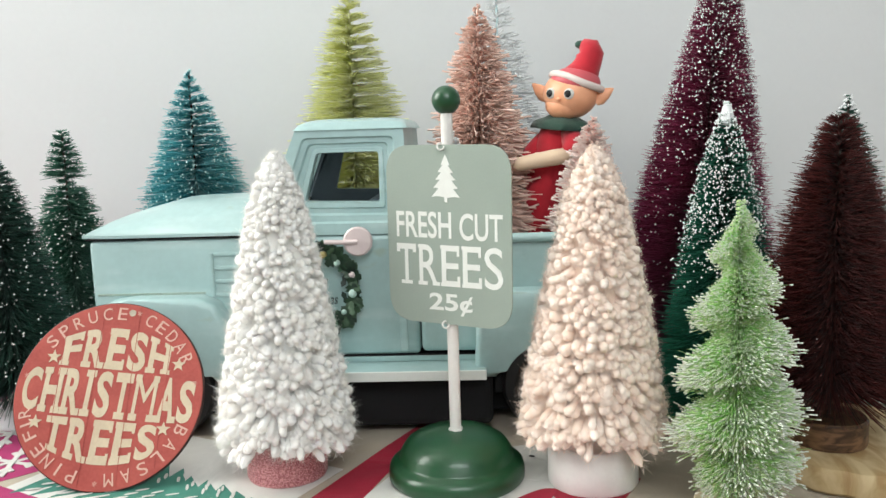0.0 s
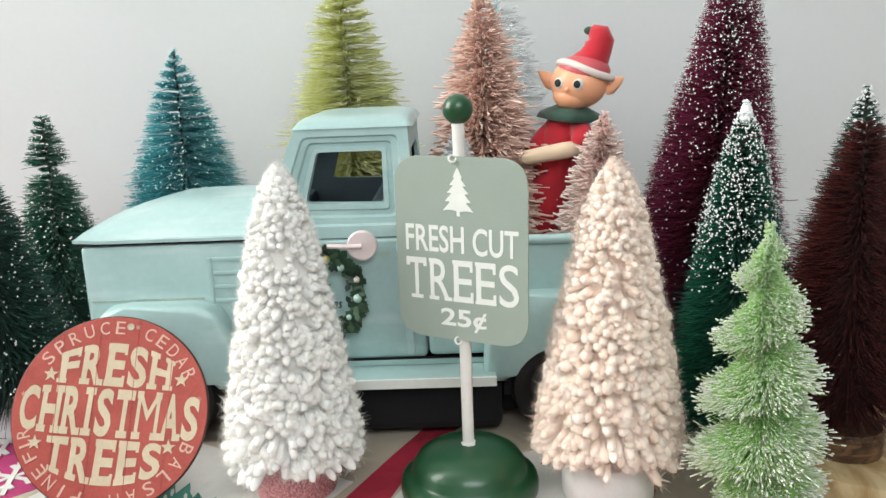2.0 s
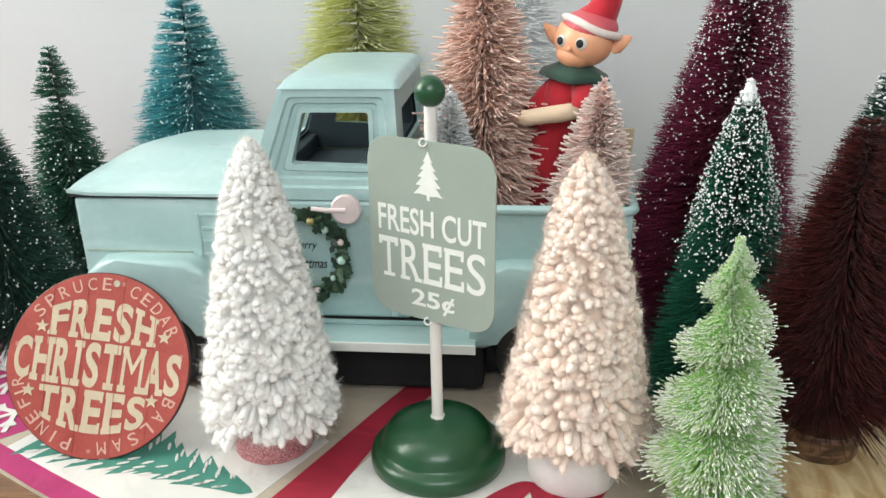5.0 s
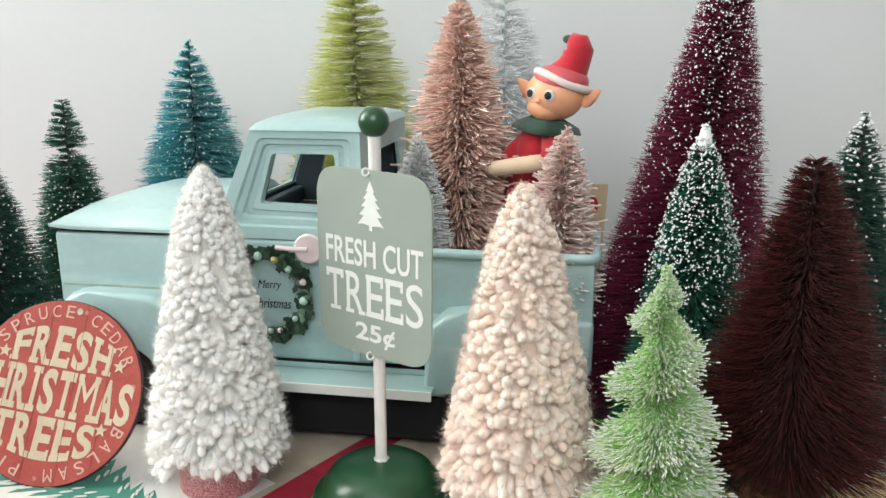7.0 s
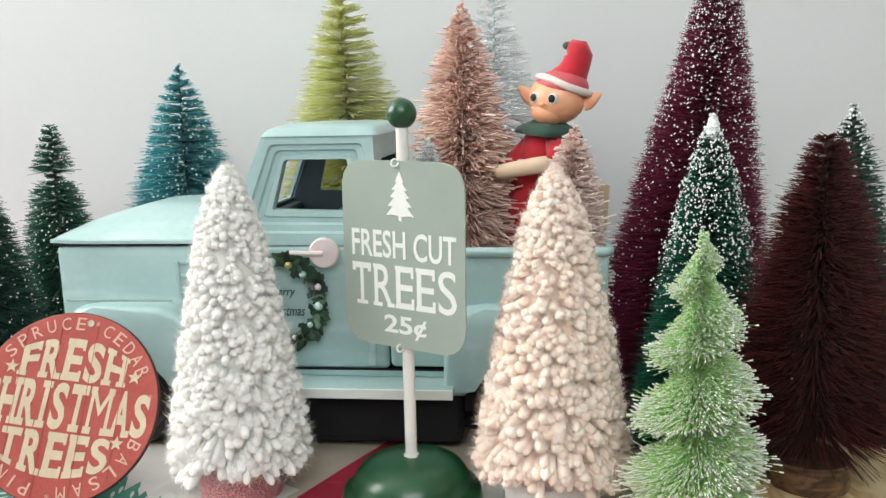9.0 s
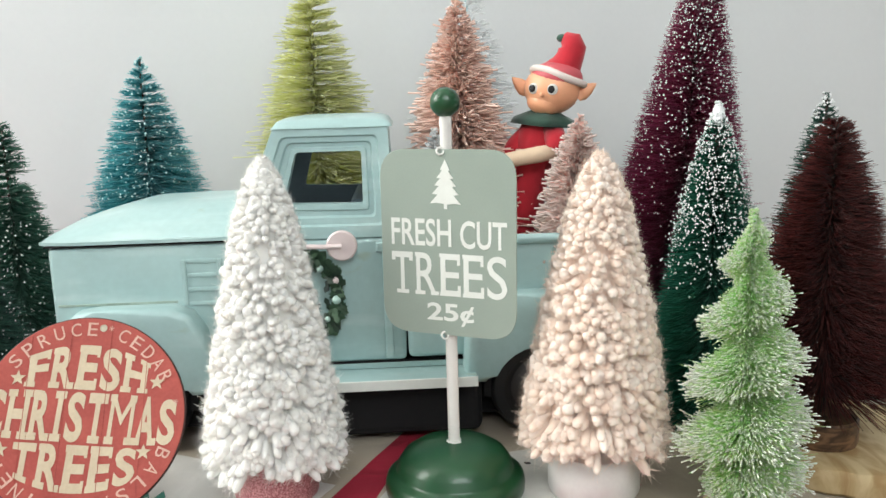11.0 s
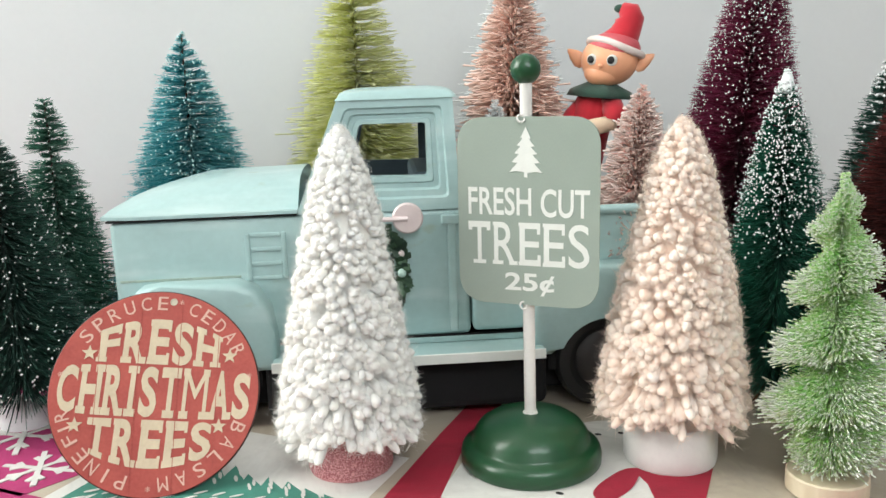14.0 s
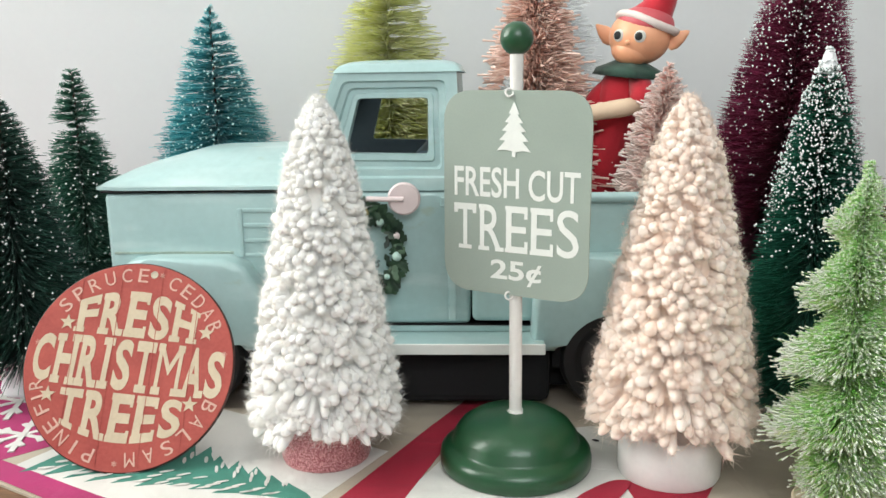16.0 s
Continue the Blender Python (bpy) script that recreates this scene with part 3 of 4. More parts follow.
for sgn in (-1, 1):
    part("cab_side", cab_side(sgn), M_TRUCK, truck, smooth=25)
    # the dark lining inside the cab follows below the roof
yb, yt = side_y(0.15), side_y(0.222)
part("windshield_frame", frame_panel([(-0.0715, -yb, 0.149), (-0.0715, yb, 0.149), (-0.041, yt, 0.2235), (-0.041, -yt, 0.2235)],
                                     [(-0.0645, -yb + 0.012, 0.166), (-0.0645, yb - 0.012, 0.166), (-0.0455, yt - 0.011, 0.2125), (-0.0455, -yt + 0.011, 0.2125)]), M_TRUCK, truck, smooth=True)
part("cab_back", frame_panel([(0.037, -yb, 0.149), (0.037, yb, 0.149), (0.034, yt, 0.2235), (0.034, -yt, 0.2235)],
                             [(0.0365, -yb + 0.028, 0.177), (0.0365, yb - 0.028, 0.177), (0.0345, yt - 0.026, 0.205), (0.0345, -yt + 0.026, 0.205)]), M_TRUCK, truck, smooth=True)
bm = bmesh.new()
n1, n2 = 30, 40
grid = []
for i in range(n1 + 1):
    t = -1 + 2 * i / n1
    row = []
    for j in range(n2 + 1):
        s = -1 + 2 * j / n2
        ex, ey = max(0, 1 - abs(t) ** 5), max(0, 1 - abs(s) ** 5)
        row.append(bm.verts.new((-0.001 + 0.0415 * t, s * (yt + 0.0012), 0.2228 + 0.0085 * (ex * ey) ** 0.38)))
    grid.append(row)
for a, b in zip(grid, grid[1:]):
    for j in range(n2):
        bm.faces.new((a[j], a[j + 1], b[j + 1], b[j]))
bm.faces.new([grid[0][j] for j in range(n2 + 1)] + [grid[i][n2] for i in range(1, n1 + 1)] + [grid[n1][j] for j in range(n2 - 1, -1, -1)] + [grid[i][0] for i in range(n1 - 1, 0, -1)])
part("roof", bm, M_TRUCK, truck, smooth=50)
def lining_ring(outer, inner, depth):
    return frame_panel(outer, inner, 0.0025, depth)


# near-black inner panels added so that the cab's inside comes out dark
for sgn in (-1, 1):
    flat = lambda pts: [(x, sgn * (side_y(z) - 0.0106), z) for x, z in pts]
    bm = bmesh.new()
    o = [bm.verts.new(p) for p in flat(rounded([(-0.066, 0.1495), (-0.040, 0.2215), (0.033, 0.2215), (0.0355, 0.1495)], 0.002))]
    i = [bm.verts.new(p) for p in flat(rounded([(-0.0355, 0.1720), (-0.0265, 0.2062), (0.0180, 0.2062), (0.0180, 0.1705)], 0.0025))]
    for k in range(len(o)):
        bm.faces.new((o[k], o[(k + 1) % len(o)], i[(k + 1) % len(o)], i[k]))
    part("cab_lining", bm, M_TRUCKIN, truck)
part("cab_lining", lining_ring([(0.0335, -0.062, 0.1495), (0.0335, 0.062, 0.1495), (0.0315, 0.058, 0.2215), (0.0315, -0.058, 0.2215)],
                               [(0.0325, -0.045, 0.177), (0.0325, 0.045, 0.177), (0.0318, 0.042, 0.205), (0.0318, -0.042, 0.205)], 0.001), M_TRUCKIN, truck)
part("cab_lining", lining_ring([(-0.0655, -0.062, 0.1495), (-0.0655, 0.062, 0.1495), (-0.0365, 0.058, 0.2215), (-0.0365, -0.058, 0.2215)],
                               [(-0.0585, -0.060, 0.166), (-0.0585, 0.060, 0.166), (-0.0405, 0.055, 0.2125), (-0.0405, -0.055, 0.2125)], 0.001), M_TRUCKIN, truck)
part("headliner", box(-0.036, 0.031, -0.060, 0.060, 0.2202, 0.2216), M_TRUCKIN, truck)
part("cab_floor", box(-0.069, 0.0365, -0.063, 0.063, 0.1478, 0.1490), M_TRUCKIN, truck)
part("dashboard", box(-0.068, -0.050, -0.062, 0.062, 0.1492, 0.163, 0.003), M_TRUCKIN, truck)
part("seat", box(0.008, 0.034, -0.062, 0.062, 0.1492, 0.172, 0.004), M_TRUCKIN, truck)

# cargo bed
bm = bmesh.new()
for x0, x1, y0, y1 in ((0.046, 0.197, -SY, -SY + 0.003), (0.046, 0.197, SY - 0.003, SY), (0.194, 0.197, -SY + 0.003, SY - 0.003), (0.046, 0.049, -SY + 0.003, SY - 0.003)):
    box(x0, x1, y0, y1, 0.092, 0.142, 0.0008, bm=bm)
box(0.046, 0.197, -SY + 0.003, SY - 0.003, 0.092, 0.096, bm=bm)
bed = part("cargo_bed", bm, M_TRUCK, truck)
rim = rounded([(0.044, -SY - 0.001), (0.198, -SY - 0.001), (0.198, SY + 0.001), (0.044, SY + 0.001)], 0.008, 5)
pts = [(x, y, 0.1425) for x, y in rim]
part("bed_rim", tube(pts + pts[:2], 0.0034, 10), M_TRUCK, bed, smooth=True)
part("bed_skirt", box(0.046, 0.198, -SY - 0.003, SY + 0.003, 0.060, 0.0995, 0.004, 3), M_TRUCK, bed, smooth=True)


def fender(x0, x1, sgn, wheel_x):
    """A pressed fender with a round wheel arch."""
    prof = [(x0, 0.044), (x0 + 0.002, 0.082), (x0 + 0.006, 0.096), (x0 + 0.016, 0.1045), (x0 + 0.03, 0.1065), (x1 - 0.024, 0.1065), (x1 - 0.011, 0.101), (x1 - 0.003, 0.088), (x1, 0.070), (x1 + 0.001, 0.044)]
    arch = [(wheel_x + 0.0405 * math.cos(a), 0.034 + 0.0405 * math.sin(a)) for a in np.linspace(0.25, math.pi - 0.25, 15)]
    pts = prof + arch
    bm = bmesh.new()
    near = [bm.verts.new((x, sgn * 0.0935, z)) for x, z in pts]
    far = [bm.verts.new((x, sgn * (SY - 0.008), z)) for x, z in pts]
    bm.faces.new(near)
    n = len(pts)
    for i in range(n):
        bm.faces.new((near[i], far[i], far[(i + 1) % n], near[(i + 1) % n]))
    bm.faces.new(far[::-1])
    edges = [e for e in bm.edges if abs(e.verts[0].co.y - e.verts[1].co.y) < 1e-6 and abs(e.verts[0].co.y) > 0.09]
    bmesh.ops.bevel(bm, geom=edges, offset=0.005, segments=4, affect="EDGES", profile=0.5, clamp_overlap=True)
    return bm


for sgn in (-1, 1):
    part("front_fender", fender(-0.193, -0.090, sgn, -0.143), M_TRUCK, truck, smooth=40)
    part("rear_fender", fender(0.084, 0.190, sgn, 0.139), M_TRUCK, truck, smooth=40)
    bm = box(-0.092, 0.0925, sgn * 0.0885 - 0.0155, sgn * 0.0885 + 0.0155, 0.049, 0.0525, 0.0008)
    board = part("running_board", bm, M_TRUCK, truck)
    part("board_lip", box(-0.092, 0.0925, sgn * 0.1045 - 0.0008, sgn * 0.1045 + 0.0008, 0.0465, 0.0535, 0.0005), M_LETTER, board)
    # black strip drawn for the dark gap below the body
    part("sill_gap_strip", box(-0.092, 0.086, sgn * 0.073 - 0.002, sgn * 0.073 + 0.002, 0.0568, 0.0577, 0.0002), M_CHASSIS, truck)
    part("sill_panel", box(-0.092, 0.086, sgn * 0.0735 - 0.002, sgn * 0.0735 + 0.002, 0.0527, 0.0567, 0.0005), M_TRUCK, truck)
# flat black sheet fills each arch around the wheel
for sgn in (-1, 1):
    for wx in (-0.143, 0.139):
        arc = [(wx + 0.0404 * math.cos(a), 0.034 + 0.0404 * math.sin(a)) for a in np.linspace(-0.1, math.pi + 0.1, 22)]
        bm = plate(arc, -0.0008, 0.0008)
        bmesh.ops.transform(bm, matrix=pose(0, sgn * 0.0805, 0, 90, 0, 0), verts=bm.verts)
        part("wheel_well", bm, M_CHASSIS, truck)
# added black block standing for the deep shade between the wheels
part("underside_shade_block", box(-0.100, 0.097, -0.086, 0.086, 0.006, 0.0460, 0.006, 3), M_CHASSIS, truck)
# chassis set low and wide so that the ground beneath stays dark
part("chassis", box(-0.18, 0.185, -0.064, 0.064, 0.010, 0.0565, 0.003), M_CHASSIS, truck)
for wx in (-0.143, 0.139):
    for sgn in (-1, 1):
        tyre = part("wheel", lathe([(0.0, -0.009), (0.026, -0.009), (0.033, -0.0085), (0.0352, -0.006), (0.0358, 0.0), (0.0352, 0.006), (0.033, 0.0085), (0.026, 0.009), (0.022, 0.006), (0.0, 0.006)], 40), M_TYRE, truck, smooth=True)
        tyre.matrix_local = pose(wx, sgn * 0.076, 0.0358, -90 if sgn > 0 else 90)
        part("hub", lathe([(0.0, 0.0125), (0.006, 0.0120), (0.013, 0.0085), (0.020, 0.0075), (0.0215, 0.0062)], 32), M_HUB, tyre, "pinkish grey hub cap", smooth=True)

mirror = part("side_mirror", lathe([(0.0, 0.0), (0.0095, 0.0), (0.0106, 0.0012), (0.0106, 0.003), (0.0095, 0.0042), (0.003, 0.0046), (0.0, 0.0046)], 32), M_PEARL, truck, "pearly pinkish round side mirror", smooth=True)
mirror.matrix_local = pose(0.003, -0.080, 0.1435, 90, 0, 0)
part("mirror_arm", tube([(-0.024, 0.0, 0.002), (-0.012, 0.0, 0.005), (0.0, 0.0, 0.005)], 0.0017, 8), M_PEARL, mirror, smooth=True)

# door lettering and wreath
lab = part("door_lettering", text_mesh("Merry", 0.018, 0.008, 0.0003, 0.0, 0.3), M_BLACK, truck, "small dark script lettering")
lab.matrix_local = pose(-0.030, -SY - 0.0002, 0.1135, 90, 0, 0)
lab = part("door_lettering", text_mesh("Christmas", 0.029, 0.0075, 0.0003, 0.0, 0.3), M_BLACK, truck, "small dark script lettering")
lab.matrix_local = pose(-0.029, -SY - 0.0002, 0.1005, 90, 0, 0)
wreath = thing("wreath", truck.matrix_world @ pose(-0.031, -SY - 0.003, 0.108, 90, 0, 0), "small green leafy wreath with pale beads on the truck door", "wreath")
part("ring", tube([(0.0275 * math.cos(a), 0.0275 * math.sin(a), 0) for a in np.linspace(0, 2 * math.pi, 33)], 0.0024, 8), M_LEAF, wreath)
rnd = random.Random(21)
verts, faces = [], []
for i in range(330):
    a = rnd.uniform(0, 2 * math.pi)
    base = Vector((0.0275 * math.cos(a), 0.0275 * math.sin(a), rnd.uniform(-0.001, 0.003)))
    d = Vector((math.cos(a + rnd.uniform(-1.6, 1.6)), math.sin(a + rnd.uniform(-1.6, 1.6)), rnd.uniform(0, 0.7))).normalized()
    s = d.cross(Vector((0, 0, 1))).normalized()
    L, w = rnd.uniform(0.007, 0.0125), rnd.uniform(0.0022, 0.0042)
    k = len(verts)
    up = Vector((0, 0, 0.0007))
    for p in (base, base + d * L * 0.35 + s * w, base + d * L * 0.55 + s * w * 0.5, base + d * L * 0.75 + s * w * 0.8, base + d * L, base + d * L * 0.75 - s * w * 0.8, base + d * L * 0.55 - s * w * 0.5, base + d * L * 0.35 - s * w):
        verts.append(p[:])
    verts.append((base + d * L * 0.5 + up)[:])
    faces += [(k + j, k + (j + 1) % 8, k + 8) for j in range(8)]
part("leaves", arrays("leaves", verts, faces), M_LEAF, wreath, kind="stuff")
for i in range(15):
    a = 0.4 * i + rnd.uniform(-0.1, 0.1)
    r = rnd.uniform(0.0018, 0.0035)
    bm = bmesh.new()
    bmesh.ops.create_icosphere(bm, subdivisions=2, radius=r, matrix=Matrix.Translation((rnd.uniform(0.025, 0.031) * math.cos(a), rnd.uniform(0.025, 0.031) * math.sin(a), 0.0045)))
    part("bead", bm, (M_BERRY, M_PEARL, M_BERRY, M_GOLD)[i % 4], wreath, smooth="all")

# ---- the hanging sign on its stand ----
stand = thing("sign_stand", pose(0.0046, 0.498, 0), "white post on a glossy green turned base with a green ball", "sign stand")
part("base", lathe([(0, 0.0002), (0.0415, 0.0002), (0.0432, 0.002), (0.0434, 0.0065), (0.0425, 0.0105), (0.0400, 0.0125), (0.0372, 0.0135), (0.0362, 0.0150), (0.0350, 0.0195), (0.0318, 0.0242), (0.0262, 0.0280), (0.0185, 0.0303), (0.0095, 0.0313), (0, 0.0316)], 64), M_GREEN, stand, smooth=50)
part("post", lathe([(0, 0.030), (0.0036, 0.030), (0.0036, 0.09), (0.0035, 0.15), (0.0036, 0.231), (0, 0.231)], 20, wobble=0.02), M_POST, stand, smooth=60)
part("collar", lathe([(0, 0.0305), (0.0047, 0.0305), (0.0044, 0.0325), (0, 0.0327)], 20, wobble=0.1), M_POST, stand, smooth=60)
bm = bmesh.new()
bmesh.ops.create_uvsphere(bm, u_segments=32, v_segments=20, radius=0.0087, matrix=Matrix.Translation((0, 0, 0.238)))
part("ball", bm, M_GREEN, stand, smooth="all")
for z in (0.2105, 0.101):
    pts = [(-0.0042 + 0.0052 * math.sin(a) * 0.4, -0.0048 + 0.001 * math.cos(a), z + 0.002 * math.cos(a)) for a in np.linspace(0, 2 * math.pi, 13)]
    part("wire_loop", tube(pts, 0.0006, 6), M_POST, stand)

PLATE = pose(0.0030, 0.4925, 0.1563, 90, 0.6, -28)
sign = thing("hanging_sign", PLATE, "sage green tin sign with white lettering on the stand's post", "sign")
W, H = 0.0845, 0.1105
bm = plate(rounded([(-W / 2, -H / 2), (W / 2, -H / 2), (W / 2, H / 2), (-W / 2, H / 2)], 0.017, 8), -0.0012, 0.0)
bmesh.ops.bevel(bm, geom=[e for e in bm.edges if abs(e.verts[0].co.z - e.verts[1].co.z) < 1e-6], offset=0.0003, segments=1, affect="EDGES")
part("panel", bm, M_SAGE, sign)


def lettered(words, x, y, w, h, bold, mat, parent, z=0.0001, turn=0, warp=None, shear=0.0):
    ob = part("lettering", text_mesh(words, w, h, 0.00012, bold, shear, warp), mat, parent)
    ob.matrix_local = pose(x, y, z, 0, 0, turn)
    return ob


def slabbed(words, x, y, w, h, bold, mat, parent, warp=None, bar=0.13, turn=0):
    ob = part("lettering", slab_word(words, w, h, bold, 0.00012, warp=warp, bar=bar), mat, parent)
    ob.matrix_local = pose(x, y, 0.0001, 0, 0, turn)
    return ob


lettered("FRESH", -0.0165, 0.0065, 0.0385, 0.0165, 0.014, M_LETTER, sign)
lettered("CUT", 0.0225, 0.0060, 0.0285, 0.0165, 0.014, M_LETTER, sign)
slabbed("TREES", 0.0005, -0.0185, 0.0735, 0.0255, 0.004, M_LETTER, sign, bar=0.09)
lettered("25¢", 0.0015, -0.0425, 0.0300, 0.0135, 0.022, M_LETTER, sign)
pts = []
tiers = [(0.0, 0.0150), (0.0030, 0.0085), (0.0018, 0.0082), (0.0052, 0.0040), (0.0030, 0.0037), (0.0068, -0.0005), (0.0040, -0.0008), (0.0083, -0.0055), (0.0050, -0.0058), (0.0098, -0.0112), (0.0060, -0.0106), (0.0010, -0.0112), (0.0010, -0.0140)]
pts = [(x, y) for x, y in tiers] + [(-x, y + 0.0004) for x, y in tiers[:0:-1]]
tr = part("tree_print", plate(pts, 0.0, 0.0003), M_LETTER, sign)
tr.matrix_local = pose(-0.0005, 0.0345, 0.0001)

# ---- the round sign leaning on the truck ----
R = 0.0612
DISC = pose(-0.2205, 0.4880, 0.0008, 90 - 25.5, 0, 1.5) @ pose(0, R, 0, 0, 0, -4.5)
disc = thing("round_sign", DISC, "round aged red sign with cream lettering leaning against the truck", "sign")
panel = part("panel", lathe([(0, -0.004), (R - 0.0004, -0.004), (R, -0.0036), (R, -0.0006), (R - 0.0005, 0.0), (0, 0.0)], 96), M_RED, disc, smooth=30)
part("edge_band", lathe([(R - 0.0002, -0.0042), (R + 0.0004, -0.0036), (R + 0.0004, -0.0008), (R - 0.0002, -0.0003)], 96), M_DISCEDGE, disc, smooth=30)
for sx, half in ((-0.034, 0.050), (-0.011, 0.059), (0.013, 0.059), (0.036, 0.049)):
    part("plank_seam", box(sx - 0.00018, sx + 0.00018, -half, half, 0.00002, 0.00028), M_RED, disc)
hole = part("hang_hole", lathe([(0, 0.0001), (0.0016, 0.0001), (0.0018, 0.0004), (0.0022, 0.0005), (0.0023, 0.0)], 20), M_HOLE, disc, smooth=30)
hole.matrix_local = pose(0.0077, 0.0548, 0)


def arch_top(w, y0, hmid, hend):
    def f(x, y):
        k = hend + (hmid - hend) * (1 - (2 * x / w) ** 2)
        return x, y0 + (y + 0.5) * k
    return f


def arch_bottom(w, y0, hmid, hend):
    def f(x, y):
        k = hend + (hmid - hend) * (1 - (2 * x / w) ** 2)
        return x, y0 - (0.5 - y) * k
    return f


slabbed("FRESH", 0, 0, 0.0720, 1.0, 0.034, M_CREAM, disc, arch_top(0.0720, 0.0165, 0.0275, 0.0185), 0.15, -3)
slabbed("CHRISTMAS", 0, 0, 0.1130, 1.0, 0.034, M_CREAM, disc, lambda x, y: (x, 0.0 + y * (0.0300 - 0.004 * (2 * x / 0.115) ** 4)), 0.15, -3)
slabbed("TREES", 0, 0, 0.0730, 1.0, 0.034, M_CREAM, disc, arch_bottom(0.0730, -0.0165, 0.0280, 0.0190), 0.15, -3)


def ring_text(words, start, step, r, size, mat, parent):
    """Letters set one by one round the rim; start and step in degrees, clockwise from the top."""
    for i, ch in enumerate(words):
        a = start + step * i
        narrow = {"I": 0.25, "*": 0.6}.get(ch, 1.0)
        ob = part("lettering", text_mesh(ch, size * 0.72 * narrow, size if ch != "*" else size * 0.5, 0.0002, 0.0), mat, parent)
        ob.matrix_local = pose(r * math.sin(radians(a)), r * math.cos(radians(a)), 0.0001, 0, 0, -a)


M_RIM = surface("faded_rim_print", (0.66, 0.42, 0.34), 0.6, vary=0.12, scale=60, fine=500, bump=0.1)
ring_text("SPRUCE", -51.5, 10.6, 0.0540, 0.0082, M_RIM, disc)
ring_text("CEDAR", 22.5, 9.9, 0.0540, 0.0082, M_RIM, disc)
ring_text("BALSAM", 113, 11.6, 0.0540, 0.0082, M_RIM, disc)
ring_text("PINE", 197, 10.0, 0.0540, 0.0082, M_RIM, disc)
ring_text("FIR", 239, 8.0, 0.0540, 0.0078, M_RIM, disc)
ring_text("*", 13, 1, 0.0560, 0.0065, M_RIM, disc)
ring_text("*", 80, 1, 0.0560, 0.0065, M_RIM, disc)
ring_text("*", 180, 1, 0.0560, 0.0065, M_RIM, disc)
ring_text("*", 281, 1, 0.0560, 0.0065, M_RIM, disc)
for sx, sy in ((-0.0395, 0.0235), (0.0430, 0.0215), (-0.0445, -0.0190), (0.0385, -0.0205)):
    st = part("star_print", plate(star(0.0048), 0.0, 0.0003), M_CREAM, disc)
    st.matrix_local = pose(sx, sy, 0.0001)

# ---- bottle-brush and wool trees ----
def needles(seed, z0, z1, count, radius, thick, tilt, pitch, length_jit=0.12, blob_share=None, blob_size=0.001, bend=0.0, tip_up=0.3, tips=0.0, tip_len=(0.08, 0.22), wild=0.10, fan=0.12):
    """Bristles wound round a stem in a screw: radius(t, angle) gives their reach, t from 0 at the foot to 1 at the top.
    Returns the bristle mesh arrays and, if wanted, those of the snow blobs on their tips."""
    g = np.random.default_rng(seed)
    t = g.random(count)
    # more bristles where the tree is wide
    wide = np.array([radius(v, 0.0) for v in np.linspace(0, 1, 101)])
    cdf = np.cumsum(wide ** 1.2 + wide.max() * 0.08)
    t = np.interp(t, cdf / cdf[-1], np.linspace(0, 1, 101))
    turns = (z1 - z0) / pitch
    ang = g.random(count) * 2 * math.pi
    lay = np.floor(t * turns)
    t2 = (lay + ang / (2 * math.pi) + g.normal(0, 0.13, count)) / turns
    t2 = np.clip(t2, 0, 1)
    z = z0 + (z1 - z0) * t2
    reach = np.array([radius(a, b) for a, b in zip(t2, ang)]) * (1 + g.normal(0, length_jit, count))
    reach = np.maximum(reach, 0.002)
    el = tilt + (tip_up - tilt) * t2 ** 4 + g.normal(0, fan, count)
    yaw = ang + g.normal(0, 0.10, count)
    d = np.stack([np.cos(yaw) * np.cos(el), np.sin(yaw) * np.cos(el), np.sin(el)], 1)
    p0 = np.stack([0.0006 * np.cos(ang), 0.0006 * np.sin(ang), z], 1)
    mid = p0 + d * (reach * 0.55)[:, None]
    tipd = d.copy()
    tipd[:, 2] += bend
    tipd += g.normal(0, wild, (count, 3))
    p2 = mid + tipd * (reach * 0.45)[:, None]
    u = np.cross(d, np.array([0, 0, 1.0]))
    u /= np.linalg.norm(u, axis=1)[:, None] + 1e-9
    v = np.cross(d, u)
    stops = ((p0, 0.9), (mid, 1.0), (p2, 0.55)) if bend else ((p0, 1.0), (p2, 0.6))
    k = len(stops)

    def strands(u, v, stops, thick):
        m, k = len(u), len(stops)
        V = np.zeros((m, 3 * k, 3))
        for r, (p, q) in enumerate(stops):
            for s in range(3):
                a = 2 * math.pi * s / 3
                V[:, r * 3 + s] = p + (u * math.cos(a) + v * math.sin(a)) * (thick * q)
        base = (np.arange(m) * 3 * k)[:, None]
        F = [base + np.array([r * 3 + s, r * 3 + (s + 1) % 3, r * 3 + (s + 1) % 3 + 3, r * 3 + s + 3])[None] for r in range(k - 1) for s in range(3)]
        return V.reshape(-1, 3), np.concatenate(F)

    V, faces = strands(u, v, stops, thick)
    blobs = None
    if blob_share is not None:
        share = np.array([blob_share(a, b) for a, b in zip(t2, ang)])
        pick = g.random(count) < share
        if tips:
            start = p2[pick] + (p0[pick] - p2[pick]) * g.uniform(*tip_len, (pick.sum(), 1))
            end = p2[pick] + (p2[pick] - p0[pick]) * 0.01
            return V, faces, strands(u[pick], v[pick], ((start, 0.8), (end, 1.15)), thick * tips)
        c = p2[pick]
        n = len(c)
        size = blob_size * g.uniform(0.55, 1.35, n)
        o = np.array([(1, 0, 0), (-1, 0, 0), (0, 1, 0), (0, -1, 0), (0, 0, 1), (0, 0, -1)], float)
        B = c[:, None, :] + o[None] * size[:, None, None] * g.uniform(0.7, 1.3, (n, 6, 1))
